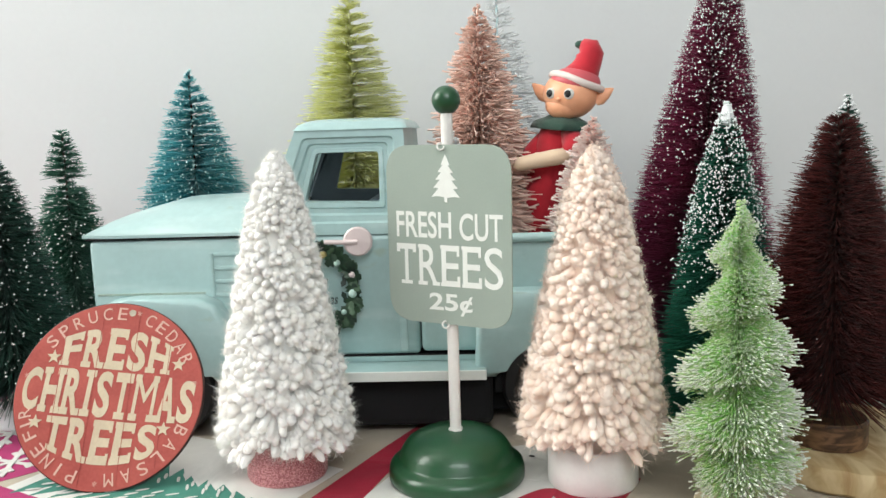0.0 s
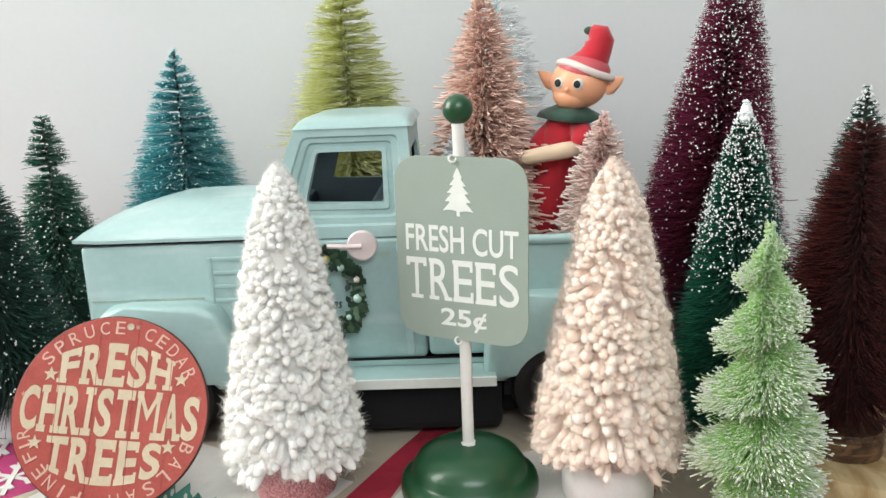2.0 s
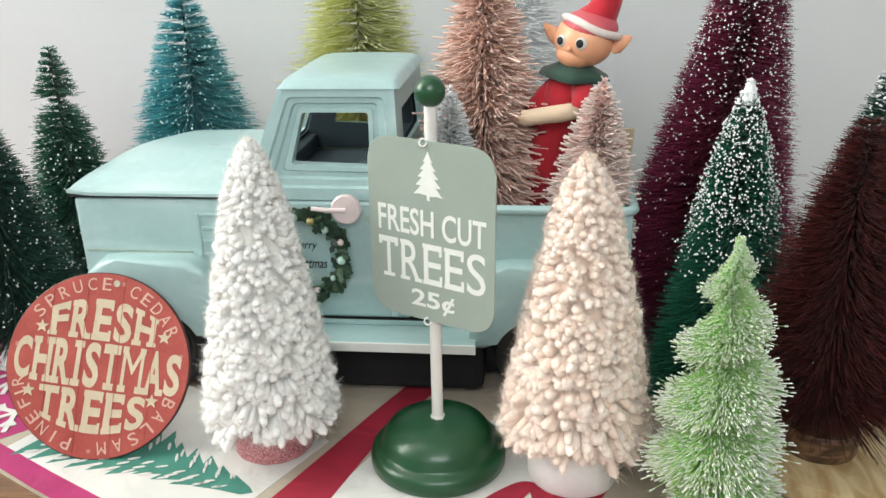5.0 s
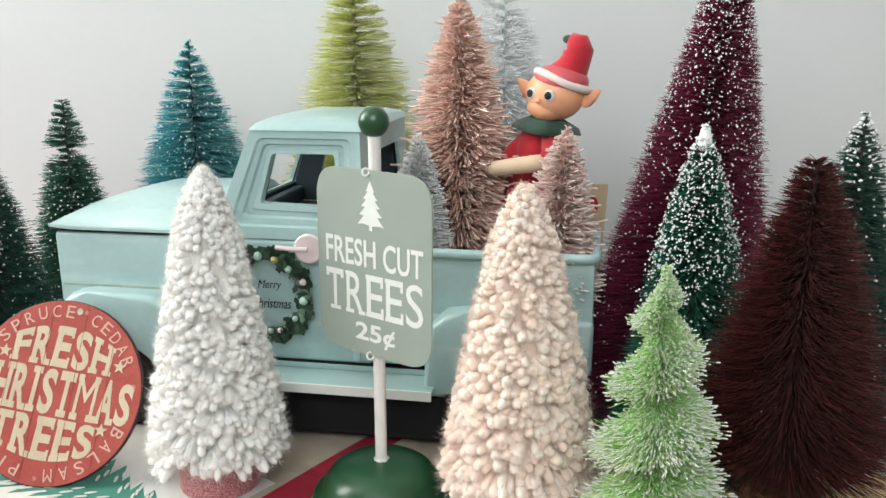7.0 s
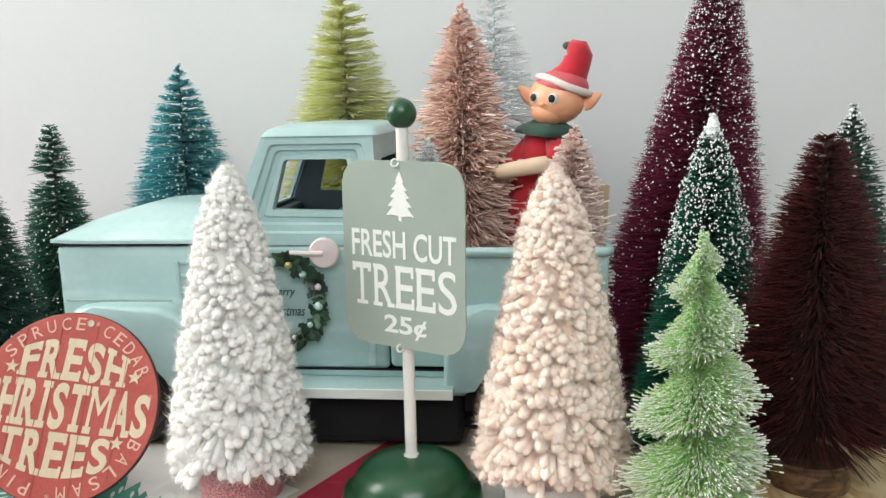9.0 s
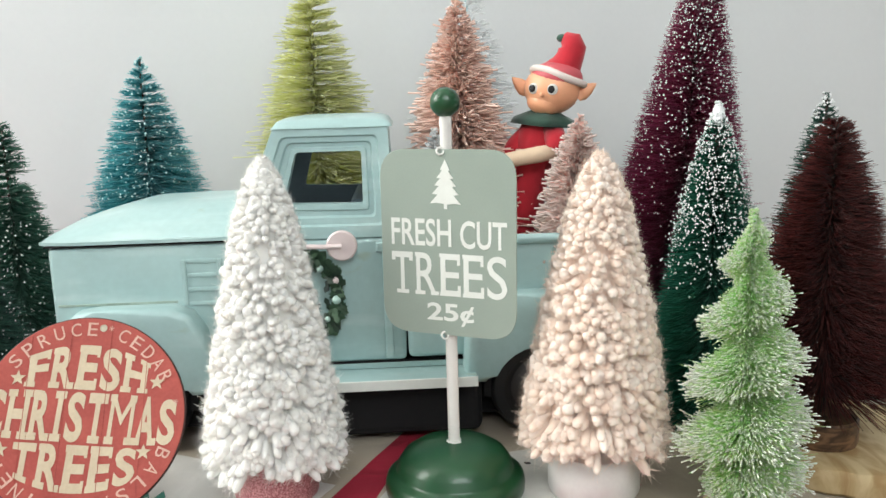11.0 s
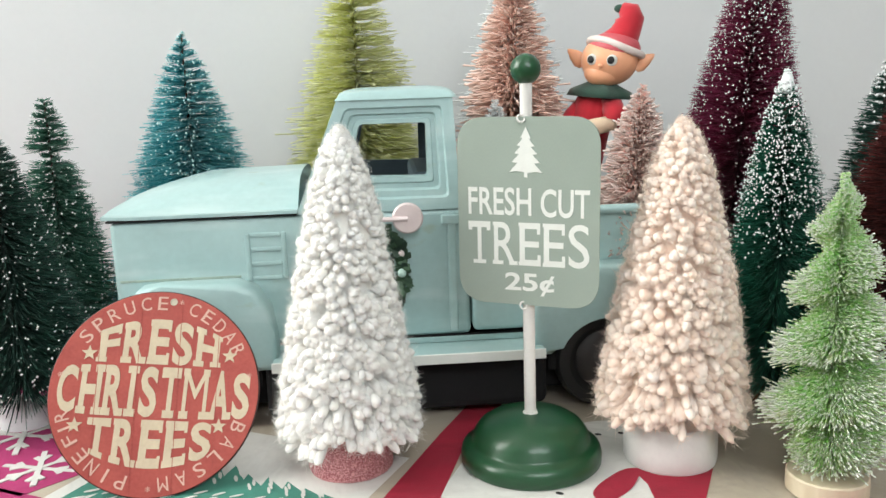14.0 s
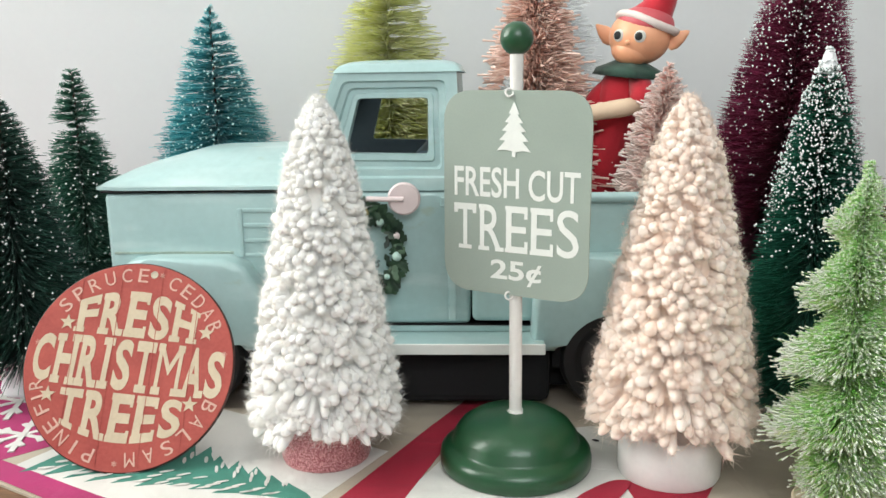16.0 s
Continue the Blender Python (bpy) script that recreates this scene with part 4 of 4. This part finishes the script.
        tri = np.array([(0, 2, 4), (2, 1, 4), (1, 3, 4), (3, 0, 4), (2, 0, 5), (1, 2, 5), (3, 1, 5), (0, 3, 5)])
        blobs = (B.reshape(-1, 3), ((np.arange(n) * 6)[:, None, None] + tri[None]).reshape(-1, 3))
    return V, faces, blobs


def brush_tree(name, at, label, height, radius, mat, seed, count, foot=0.02, thick=0.0003, tilt=0.05, pitch=0.0045, frost=None, frost_size=0.001, frost_mat=None,
               base=None, base_mat=None, base_label="", lean=(0, 0), group="bottle-brush trees", bend=0.0, jit=0.12, cap=0.0, tips=0.0, tip_len=(0.08, 0.22), wild=0.10, stem_mat=None, fan=0.12):
    tree = thing(name, pose(at[0], at[1], at[2], -lean[1], lean[0], 0) @ pose(0, 0, 0, 0, 0, seed * 37), label, "tabletop tree", group)
    part("stem", tube([(0.0005 * math.cos(a * 9), 0.0005 * math.sin(a * 9), z) for a, z in zip(np.linspace(0, 20, 40), np.linspace(0.002, height - 0.002, 40))], 0.0011, 6), stem_mat or M_WIRE, tree)
    v, f, b = needles(seed, foot, height, count, radius, thick, tilt, pitch, jit, frost, frost_size, bend, tips=tips, tip_len=tip_len, wild=wild, fan=fan)
    part("bristles", arrays("bristles", v, f), mat, tree, kind="stuff")
    if b is not None and len(b[0]):
        # snow on some trees; on the pink ones pale tips painted for brightness
        part("snow", arrays("snow", *b), frost_mat or M_SNOW, tree, "snow flecks and brightened pale tips on the bristles", smooth="all", kind="stuff")
    if cap:
        bm = lathe([(0, height - 0.015), (cap, height - 0.014), (cap * 0.95, height - 0.008), (cap * 0.7, height - 0.003), (cap * 0.35, height + 0.001), (0, height + 0.002)], 14, wobble=0.12, seed=seed)
        part("snow_cap", bm, M_SNOW, tree, "white snowy tip", smooth="all")
    if base:
        part("base", lathe(base, 40, wobble=0.006, seed=seed), base_mat, tree, base_label, smooth=40)
    else:
        part("base", lathe([(0, 0.0002), (0.016, 0.0002), (0.017, 0.002), (0.017, foot * 0.7), (0.015, foot * 0.8), (0, foot * 0.8)], 28), M_DARKWOOD, tree, smooth=40)
    return tree


def cone(r, top=0.12, power=0.9):
    return lambda t, a: r * ((1 - t) ** power * (1 - top) + top * (1 - t ** 6))


B_TEAL = bristle_mat("teal_bristle", (0.02, 0.36, 0.43), (0.28, 0.74, 0.78), 0.35, sheen=0.2)
B_DKGREEN = bristle_mat("dark_green_bristle", (0.010, 0.055, 0.042), (0.075, 0.23, 0.17), 0.5)
B_GREEN = bristle_mat("forest_bristle", (0.02, 0.13, 0.09), (0.15, 0.38, 0.27), 0.5)
B_LIME = bristle_mat("lime_tinsel", (0.72, 0.76, 0.18), (0.95, 0.95, 0.58), 0.3, sheen=0.6)
B_PINK = bristle_mat("pink_bristle", (1.0, 0.68, 0.58), (1.0, 0.86, 0.78), 0.5, 0.45, sheen=0.1)
B_DUSTY = bristle_mat("dusty_pink_bristle", (1.0, 0.62, 0.55), (1.0, 0.84, 0.78), 0.5, 0.45, sheen=0.1)
B_SILVER = bristle_mat("silver_tinsel", (0.90, 0.91, 0.92), (0.98, 0.985, 0.99), 0.3, 0.6)
B_MAROON = bristle_mat("maroon_bristle", (0.17, 0.018, 0.055), (0.52, 0.08, 0.20), 0.45)
B_MINT = bristle_mat("emerald_bristle", (0.008, 0.095, 0.06), (0.055, 0.34, 0.22), 0.45)
B_BROWN = bristle_mat("oxblood_bristle", (0.025, 0.007, 0.007), (0.25, 0.05, 0.045), 0.5)
B_TWIST = bristle_mat("fresh_green_bristle", (0.55, 0.96, 0.36), (0.96, 1.0, 0.72), 0.45, 0.6, sheen=0.2)
B_WHITE = bristle_mat("white_bristle", (0.98, 0.975, 0.96), (1.0, 0.995, 0.99), 0.5, 0.3)
M_GREENTIP = surface("frosted_green_tip", (0.92, 0.96, 0.87), 0.7, vary=0.06, scale=300, fine=900)
M_LIMETIP = surface("pale_lime_tip", (0.86, 0.87, 0.55), 0.4, vary=0.08, scale=300, fine=900)
# paler tip colours that paint lit strand ends onto the two pink trees
M_PALETIP = surface("brightened_pale_pink_tip", (1.0, 0.83, 0.78), 0.7, vary=0.06, scale=300, fine=900)
M_PINKTIP = surface("brightened_pink_tip", (1.0, 0.74, 0.65), 0.7, vary=0.06, scale=300, fine=900)
M_GLINT = surface("silver_glitter_flecks", (0.55, 0.72, 0.74), 0.25, vary=0.2, scale=300, fine=900, metal=0.2)
M_TEALGLINT = surface("pale_aqua_flecks", (0.62, 0.84, 0.84), 0.3, vary=0.2, scale=300, fine=900)

# behind the truck
brush_tree("teal_tree", (-0.2405, 0.805, 0), "teal bottle-brush tree flecked with pale glitter behind the truck", 0.285, cone(0.084, 0.06, 0.85), B_TEAL, 2, 15000, 0.03, 0.00038, -0.12, 0.0095,
           lambda t, a: 0.18, 0.0009, M_TEALGLINT, jit=0.10, fan=0.07)
brush_tree("green_tree", (-0.350, 0.765, 0), "forest green two-tiered bottle-brush tree on a white snowy foot", 0.230, lambda t, a: (0.005 + 0.013 * (1 - t) / 0.2 if t > 0.8 else 0.0075 if t > 0.75 else 0.015 + 0.030 * (1 - t / 0.75) ** 0.7), B_GREEN, 3, 10000, 0.02, 0.00038, -0.1, 0.0065,
           lambda t, a: 0.10, 0.0008, base=[(0, 0.0002), (0.030, 0.0002), (0.031, 0.006), (0.024, 0.017), (0.012, 0.024), (0, 0.026)], base_mat=M_SNOW, base_label="lumpy white snowy foot")
brush_tree("lime_tree", (-0.086, 0.833, 0), "tall lime green tinsel tree behind the truck", 0.365, cone(0.080, 0.08, 0.8), B_LIME, 4, 11500, 0.05, 0.00046, -0.08, 0.0115, lambda t, a: 0.3, 0.0008, M_LIMETIP, tips=1.4, stem_mat=B_LIME, fan=0.075, jit=0.16)
brush_tree("silver_tree", (0.058, 0.800, 0), "tall silver tinsel tree near the wall", 0.352, cone(0.078, 0.06, 0.8), B_SILVER, 5, 5000, 0.05, 0.0004, -0.1, 0.0105, lambda t, a: 0.8, 0.0008, M_SNOW, tips=1.3, tip_len=(0.15, 0.4), stem_mat=M_GLINT)
brush_tree("dark_green_tree", (-0.340, 0.625, 0), "dark green bottle-brush tree with sparse snow on a white foot", 0.212, cone(0.050, 0.1, 0.75), B_DKGREEN, 6, 13000, 0.034, 0.00034, -0.1, 0.005,
           lambda t, a: 0.07, 0.0008, base=[(0, 0.0002), (0.019, 0.0002), (0.020, 0.004), (0.017, 0.013), (0.010, 0.019), (0, 0.021)], base_mat=M_SNOW, base_label="lumpy white snowy foot")

# beside the truck
brush_tree("maroon_tree", (0.193, 0.645, 0), "tall maroon bottle-brush tree dusted with white snow", 0.366, lambda t, a: 0.077 * ((1 - t) ** 1.0 * 0.92 + 0.08 * (1 - t ** 8)), B_MAROON, 7, 26000, 0.02, 0.00026, 0.0, 0.0052,
           lambda t, a: 0.03 + 0.75 * max(0, t - 0.34), 0.00066, jit=0.05, wild=0.05, lean=(4.6, 0))
brush_tree("emerald_tree", (0.194, 0.556, 0), "emerald bottle-brush tree with thick snow on its upper half", 0.232, lambda t, a: 0.048 * ((1 - t) ** 0.95 * 0.84 + 0.16 * (1 - t ** 8)), B_MINT, 8, 15000, 0.02, 0.00032, -0.05, 0.005,
           lambda t, a: max(0, min(0.5, (t - 0.42) * 2.4)), 0.0008, cap=0.0045, jit=0.07)
brush_tree("snowy_green_tree", (0.303, 0.612, 0), "dark green bottle-brush tree with a snowy top", 0.236, cone(0.052, 0.14, 0.85), B_DKGREEN, 9, 10000, 0.02, 0.00034, -0.05, 0.0055,
           lambda t, a: 0.06 + max(0, (t - 0.8) * 2.0), 0.0010)

# a slab of pale wood under the oxblood tree
slab = tagged(part("wood_slab", lathe([(0, 0.0004), (0.062, 0.0004), (0.065, 0.003), (0.0655, 0.012), (0.064, 0.0168), (0.061, 0.0178), (0, 0.0178)], 48, wobble=0.025, seed=5), M_SLAB, smooth=40), "yellowish round wooden slab lying on the cloth", "wood slab")
slab.matrix_world = pose(0.262, 0.504, 0)
brush_tree("oxblood_tree", (0.2405, 0.494, 0.0182), "dark oxblood bristle tree on a dark wooden base", 0.203, lambda t, a: (0.003 + 0.011 * ((1 - t) / 0.13) ** 0.5 if t > 0.87 else 0.0125 + 0.036 * (1 - t / 0.87) ** 0.75), B_BROWN, 10, 20000, 0.036, 0.00026, 0.0, 0.006,
           lambda t, a: 0.001, 0.0007, base=[(0, 0.0), (0.0222, 0.0), (0.0228, 0.002), (0.0228, 0.0155), (0.0215, 0.017), (0, 0.017)], base_mat=M_DARKWOOD, base_label="dark brown turned wooden base", jit=0.12, wild=0.2)


# the spiral-cut green tree: one wide ledge winding up, undercut below its lip
def ledge(t, a):
    x = ((a + radians(11 * 37) - 2 * math.pi * 4.75 * t + 2.31) / (2 * math.pi)) % 1.0
    if x < 0.14:
        k = x / 0.14
        return 1 - k * k * (3 - 2 * k)
    return max(0.0, (x - 0.36) / 0.64) ** 0.7


def spiral(t, a):
    r = 0.0288 * (1 - t * t) * min(1.0, 0.5 + t * 5) + 0.0045 * (1 - t ** 10)
    return r * (0.44 + 0.56 * ledge(t, a))


brush_tree("spiral_tree", (0.1585, 0.430, 0), "fresh green spiral-cut sisal tree on a pale wooden disc", 0.178, spiral, B_TWIST, 11, 34000, 0.019, 0.00021, 0.0, 0.0022,
           lambda t, a: 0.16 + 0.75 * ledge(t, a) ** 1.5, 0.0006, M_GREENTIP, base=[(0, 0.0004), (0.0208, 0.0004), (0.0218, 0.0012), (0.0218, 0.0105), (0.0210, 0.0114), (0, 0.0114)], base_mat=M_PALEWOOD, base_label="pale round wooden disc", jit=0.09, tips=2.3, wild=0.17, tip_len=(0.025, 0.10), stem_mat=M_GREENTIP, fan=0.10)

# loaded in the truck bed
BED = 0.0965
brush_tree("pink_tree", (0.033, 0.672, BED), "pink bristle tree standing in the truck bed", 0.222, cone(0.050, 0.12, 0.75), B_PINK, 12, 5000, 0.012, 0.00055, 0.1, 0.006, lambda t, a: 0.95, 0.0009, M_PINKTIP, group="trees in the truck bed", wild=0.25, bend=-0.3, tips=1.5, tip_len=(0.2, 0.5), stem_mat=M_PINKTIP)
brush_tree("small_dusty_tree", (0.1040, 0.605, BED), "small dusty pink snowy tree in the truck bed", 0.130, cone(0.029, 0.22, 0.75), B_DUSTY, 13, 4200, 0.01, 0.0005, 0.25, 0.005, lambda t, a: 0.95, 0.0009, M_PALETIP, group="trees in the truck bed", wild=0.3, jit=0.12, bend=-0.2, tips=1.5, tip_len=(0.25, 0.5), stem_mat=M_PINKTIP, lean=(4.0, 0))
brush_tree("small_white_tree", (0.009, 0.622, BED), "small white fluffy tree in the truck bed", 0.122, cone(0.026, 0.2, 0.75), B_WHITE, 14, 4000, 0.01, 0.00032, 0.1, 0.004, lambda t, a: 0.95, 0.0008, M_SNOW, group="trees in the truck bed", tips=1.6, tip_len=(0.25, 0.5), stem_mat=M_SNOW)


def tuft_arrays(seed):
    """One soft wool strand, of length and width 1, with loose fibres standing off it."""
    rnd = random.Random(seed)
    SEG = 9
    prof = ((0.0, 0.8), (0.45, 0.92), (0.70, 1.02), (0.84, 1.04), (0.92, 0.90), (0.97, 0.63), (1.0, 0.2))
    verts, faces = [], []
    bx, by = rnd.uniform(-0.4, 0.4), rnd.uniform(-0.4, 0.4)
    flat, ph = rnd.uniform(0.85, 1.0), rnd.uniform(0, 6.3)
    for s, q in prof:
        for m in range(SEG):
            al = 2 * math.pi * m / SEG + 1.1 * s
            k = q * (1 + 0.10 * math.sin(2 * al + ph + 5 * s)) * rnd.uniform(0.95, 1.05)
            verts.append((bx * s * s + k * math.cos(al), by * s * s + flat * k * math.sin(al), s + rnd.uniform(-0.012, 0.012)))
    for r in range(len(prof) - 1):
        for m in range(SEG):
            b0 = r * SEG
            faces.append((b0 + m, b0 + (m + 1) % SEG, b0 + SEG + (m + 1) % SEG))
            faces.append((b0 + m, b0 + SEG + (m + 1) % SEG, b0 + SEG + m))
    b0 = (len(prof) - 1) * SEG
    faces += [(b0, b0 + m, b0 + m + 1) for m in range(1, SEG - 1)]
    for _ in range(115):
        s, al = rnd.uniform(0.35, 1.0), rnd.uniform(0, 6.283)
        c, sn = math.cos(al), math.sin(al)
        p = Vector((bx * s * s + 0.9 * c, by * s * s + flat * 0.9 * sn, s))
        far = rnd.uniform(0.15, 1.0) ** 1.5
        q = p + Vector((c * far * 1.7 + rnd.uniform(-0.8, 0.8), sn * far * 1.7 + rnd.uniform(-0.8, 0.8), rnd.uniform(-0.05, 0.22)))
        w = rnd.uniform(-1, 1)
        h = len(verts)
        verts += [(p + Vector((-sn * 0.035, c * 0.035, 0.006 * w)))[:], (p - Vector((-sn * 0.035, c * 0.035, 0.006 * w)))[:], q[:]]
        faces += [(h, h + 1, h + 2)]
    return np.array(verts), np.array(faces)


TUFTS = [tuft_arrays(i) for i in range(10)]


def wool_tree(name, at, label, height, r_foot, foot, mat, seed, base, base_mat, base_label, skew):
    """A cone of thick wool tufts, each a soft blunt strand hanging outwards."""
    tree = thing(name, pose(at[0], at[1], 0), label, "tabletop tree", "wool trees")
    part("base", lathe(base, 44, wobble=0.008, seed=seed), base_mat, tree, base_label, smooth=40)
    rnd = random.Random(seed)

    def rad(t):
        return r_foot * ((1 - t) ** 0.85 * 0.74 + 0.26 * (1 - t ** 12))

    def axis(t):
        return Vector((skew[0] * t, skew[1] * t, foot + (height - foot) * t))

    bm = lathe([(0, foot + 0.002)] + [(rad(t) * 0.76, foot + 0.002 + (height - foot - 0.007) * t) for t in np.linspace(0, 1, 14)] + [(0, height - 0.004)], 24)
    for v in bm.verts:
        t = (v.co.z - foot) / (height - foot)
        v.co.x, v.co.y = v.co.x + skew[0] * t, v.co.y + skew[1] * t
    part("core", bm, mat, tree, smooth="all")
    shared = []
    for i, (v, f) in enumerate(TUFTS):
        me = arrays("tuft", v, f)
        me.materials.append(mat)
        me.polygons.foreach_set("use_smooth", [True] * len(me.polygons))
        shared.append(me)
    rest_v, rest_f, off, single = [], [], 0, 0
    total = 1750
    for i in range(total):
        t = 1 - math.sqrt((i + 0.5) / total) * 0.998 if i % 7 else rnd.uniform(0.72, 0.99)
        t = min(0.99, max(0.0, t + rnd.uniform(-0.014, 0.014)))
        a = i * 2.39996 + rnd.uniform(-0.25, 0.25)
        R = rad(t) * (rnd.uniform(0.94, 1.04) + (rnd.uniform(0.0, 0.08) if rnd.random() < 0.08 else 0))
        out = Vector((math.cos(a), math.sin(a), 0))
        droop = -0.30 - 0.95 * (1 - t) ** 5 + rnd.uniform(-0.2, 0.2)
        L = min(R * 0.8, rnd.uniform(0.014, 0.023))
        if t < 0.11:
            L, droop = L + rnd.uniform(0.001, 0.008), rnd.uniform(-1.35, -0.75)
        if t > 0.9:
            L, droop = min(L, rnd.uniform(0.005, 0.008)), rnd.uniform(-0.4, 0.4)
        tip = axis(t) + out * R + Vector((-out.y, out.x, 0)) * rnd.uniform(-0.002, 0.002) + Vector((0, 0, droop * L * 0.55))
        root = axis(t) + out * max(0.001, R - L)
        d = tip - root
        w = rnd.uniform(0.0025, 0.0036) * (1 if t < 0.45 else 1 - 0.6 * (t - 0.45))
        m = Matrix.Translation(root) @ d.to_track_quat("Z", "Y").to_matrix().to_4x4() @ pose(0, 0, 0, 0, 0, rnd.uniform(0, 360)) @ Matrix.Diagonal((w, w, d.length, 1))
        k = rnd.randrange(10)
        if out.y < -0.45 and single < 300 and rnd.random() < 0.92:
            ob = new("tuft", shared[k])
            ob.parent, ob.matrix_local = tree, m
            single += 1
        else:
            v, f = TUFTS[k]
            mm = np.array(m)
            rest_v.append(v @ mm[:3, :3].T + mm[:3, 3])
            rest_f.append(f + off)
            off += len(v)
    part("wool", arrays("wool", np.concatenate(rest_v), np.concatenate(rest_f)), mat, tree, smooth="all", kind="stuff")
    return tree


wool_tree("white_wool_tree", (-0.1065, 0.512), "white wool tuft tree on a pink glitter base", 0.210, 0.0440, 0.0385, M_YARNW, 31,
          [(0, 0.0004), (0.0255, 0.0004), (0.0262, 0.002), (0.0262, 0.026), (0.025, 0.0275), (0, 0.0275)], M_GLITTER, "sparkling pink glitter base", (0.004, -0.004))
wool_tree("peach_wool_tree", (0.0895, 0.486), "peach wool tuft tree on a white painted base", 0.208, 0.0455, 0.047, M_YARNP, 47,
          [(0, 0.0004), (0.0272, 0.0004), (0.0280, 0.002), (0.0280, 0.026), (0.0268, 0.0275), (0, 0.0275)], M_WHITEBASE, "white painted wooden base", (0.0, -0.010))

# ---- the doll in the truck bed: one plain mesh ----
def doll_mesh():
    bm = bmesh.new()
    MATS = [M_SKIN, M_HAT, M_BRIM, M_HAIR, M_FELTG, M_BLACK, M_CWHITE, M_ARM]

    def add(b, idx):
        for f in b.faces:
            f.material_index = idx
            f.smooth = True
        join(bm, b)

    def ball(c, r, idx, scale=(1, 1, 1), rot=(0, 0, 0)):
        b = bmesh.new()
        bmesh.ops.create_uvsphere(b, u_segments=28, v_segments=18, radius=r, matrix=pose(*c, *rot) @ Matrix.Diagonal((*scale, 1)))
        add(b, idx)
        return b

    ball((0, 0, 0), 0.0205, 0, (1.0, 0.95, 0.93))
    ball((-0.003, -0.005, -0.0095), 0.0125, 0, (1.1, 1.0, 0.85))
    ball((0.0025, 0.001, 0.0098), 0.0190, 3, (1.0, 1.0, 0.62))
    ball((-0.0035, -0.0192, -0.0045), 0.0017, 0)
    for s in (-1, 1):
        b = lathe([(0, 0), (0.0048, 0.0008), (0.0062, 0.005), (0.0045, 0.011), (0.0015, 0.0165), (0, 0.018)], 14)
        bmesh.ops.transform(b, matrix=pose(s * 0.0175, 0.003, -0.004, 0, s * 52, 0) @ Matrix.Diagonal((1, 0.45, 1, 1)), verts=b.verts)
        add(b, 0)
    # painted eyes as plain discs
    for x, y, z, r in ((-0.0105, -0.0165, -0.0002, 0.0042), (0.0040, -0.0188, 0.0002, 0.0042)):
        ball((x, y, z), r, 6, (0.9, 0.35, 1.0), (0, 0, x * 1800))
        ball((x - 0.0006, y - 0.0011, z), r * 0.68, 5, (0.9, 0.35, 1.0), (0, 0, x * 1800))
    # hat: thin brim roll, slim crown that leans back and folds over, small tuft
    b = tube([(0.0196 * math.cos(a), 0.0190 * math.sin(a), 0.0006 * math.cos(3 * a)) for a in np.linspace(0, 2 * math.pi, 29)], 0.0029, 10)
    bmesh.ops.transform(b, matrix=pose(0.0035, 0.003, 0.0092, -10, 14, 0), verts=b.verts)
    add(b, 2)
    pts = [(0.0035, 0.003, 0.0085), (0.0058, 0.0035, 0.0145), (0.0085, 0.004, 0.0205), (0.0105, 0.004, 0.0265), (0.0112, 0.004, 0.0325), (0.0095, 0.004, 0.0365), (0.0050, 0.004, 0.0385), (0.0025, 0.004, 0.0380)]
    add(tube(pts, 0, 20, [0.0174, 0.0142, 0.0112, 0.0100, 0.0102, 0.0092, 0.0058, 0.002]), 1)
    ball((0.0035, 0.003, 0.0392), 0.0036, 4, (1.2, 1, 0.9))
    # collar, slim body and arms
    b = lathe([(0.006, -0.015), (0.012, -0.0185), (0.0205, -0.0230), (0.0225, -0.0280), (0.017, -0.0285), (0.008, -0.024)], 24, wobble=0.14, seed=8)
    bmesh.ops.translate(b, verts=b.verts, vec=(-0.004, 0, 0))
    add(b, 4)
    add(tube([(-0.003, 0, -0.022), (-0.006, 0, -0.033), (-0.010, 0, -0.052), (-0.014, 0, -0.085), (-0.016, 0, -0.1495)], 0, 20, [0.010, 0.0150, 0.0160, 0.0165, 0.0175]), 1)
    add(tube([(0.004, -0.006, -0.030), (0.010, -0.013, -0.040), (0.009, -0.020, -0.047)], 0, 14, [0.008, 0.0085, 0.0070]), 1)
    add(tube([(0.010, -0.018, -0.046), (0.000, -0.024, -0.049), (-0.014, -0.028, -0.053), (-0.026, -0.029, -0.057), (-0.031, -0.028, -0.059)], 0, 14, [0.0056, 0.0064, 0.0060, 0.0058, 0.0030]), 7)
    add(tube([(-0.014, 0.000, -0.032), (-0.022, -0.004, -0.044), (-0.026, -0.016, -0.054)], 0, 14, [0.006, 0.0068, 0.0056]), 1)
    me = bpy.data.meshes.new("doll")
    bm.to_mesh(me)
    bm.free()
    for m in MATS:
        me.materials.append(m)
    return me


doll = tagged(part("doll", doll_mesh(), M_SKIN), "elf doll in red felt hat sitting in the truck bed", "doll")
doll.matrix_world = pose(0.1045, 0.656, 0.2450, 0, 6, -24) @ Matrix.Diagonal((1.05, 1.05, 0.99, 1))

card = thing("kraft_card", pose(0.129, 0.672, BED, 8, 0, 12), "small kraft card with a red round print in the truck bed", "card")
part("sheet", plate(rounded([(-0.017, 0.0), (0.017, 0.0), (0.0135, 0.0), (0.0145, 0.083), (-0.016, 0.083)], 0.001, 2), -0.0008, 0.0008), M_KRAFT, card).matrix_local = pose(0, 0, 0, 90)
part("round_print", lathe([(0, 0.0), (0.010, 0.0), (0.010, 0.0003), (0, 0.0003)], 28), M_HAT, card).matrix_local = pose(-0.002, -0.0009, 0.066, 90)
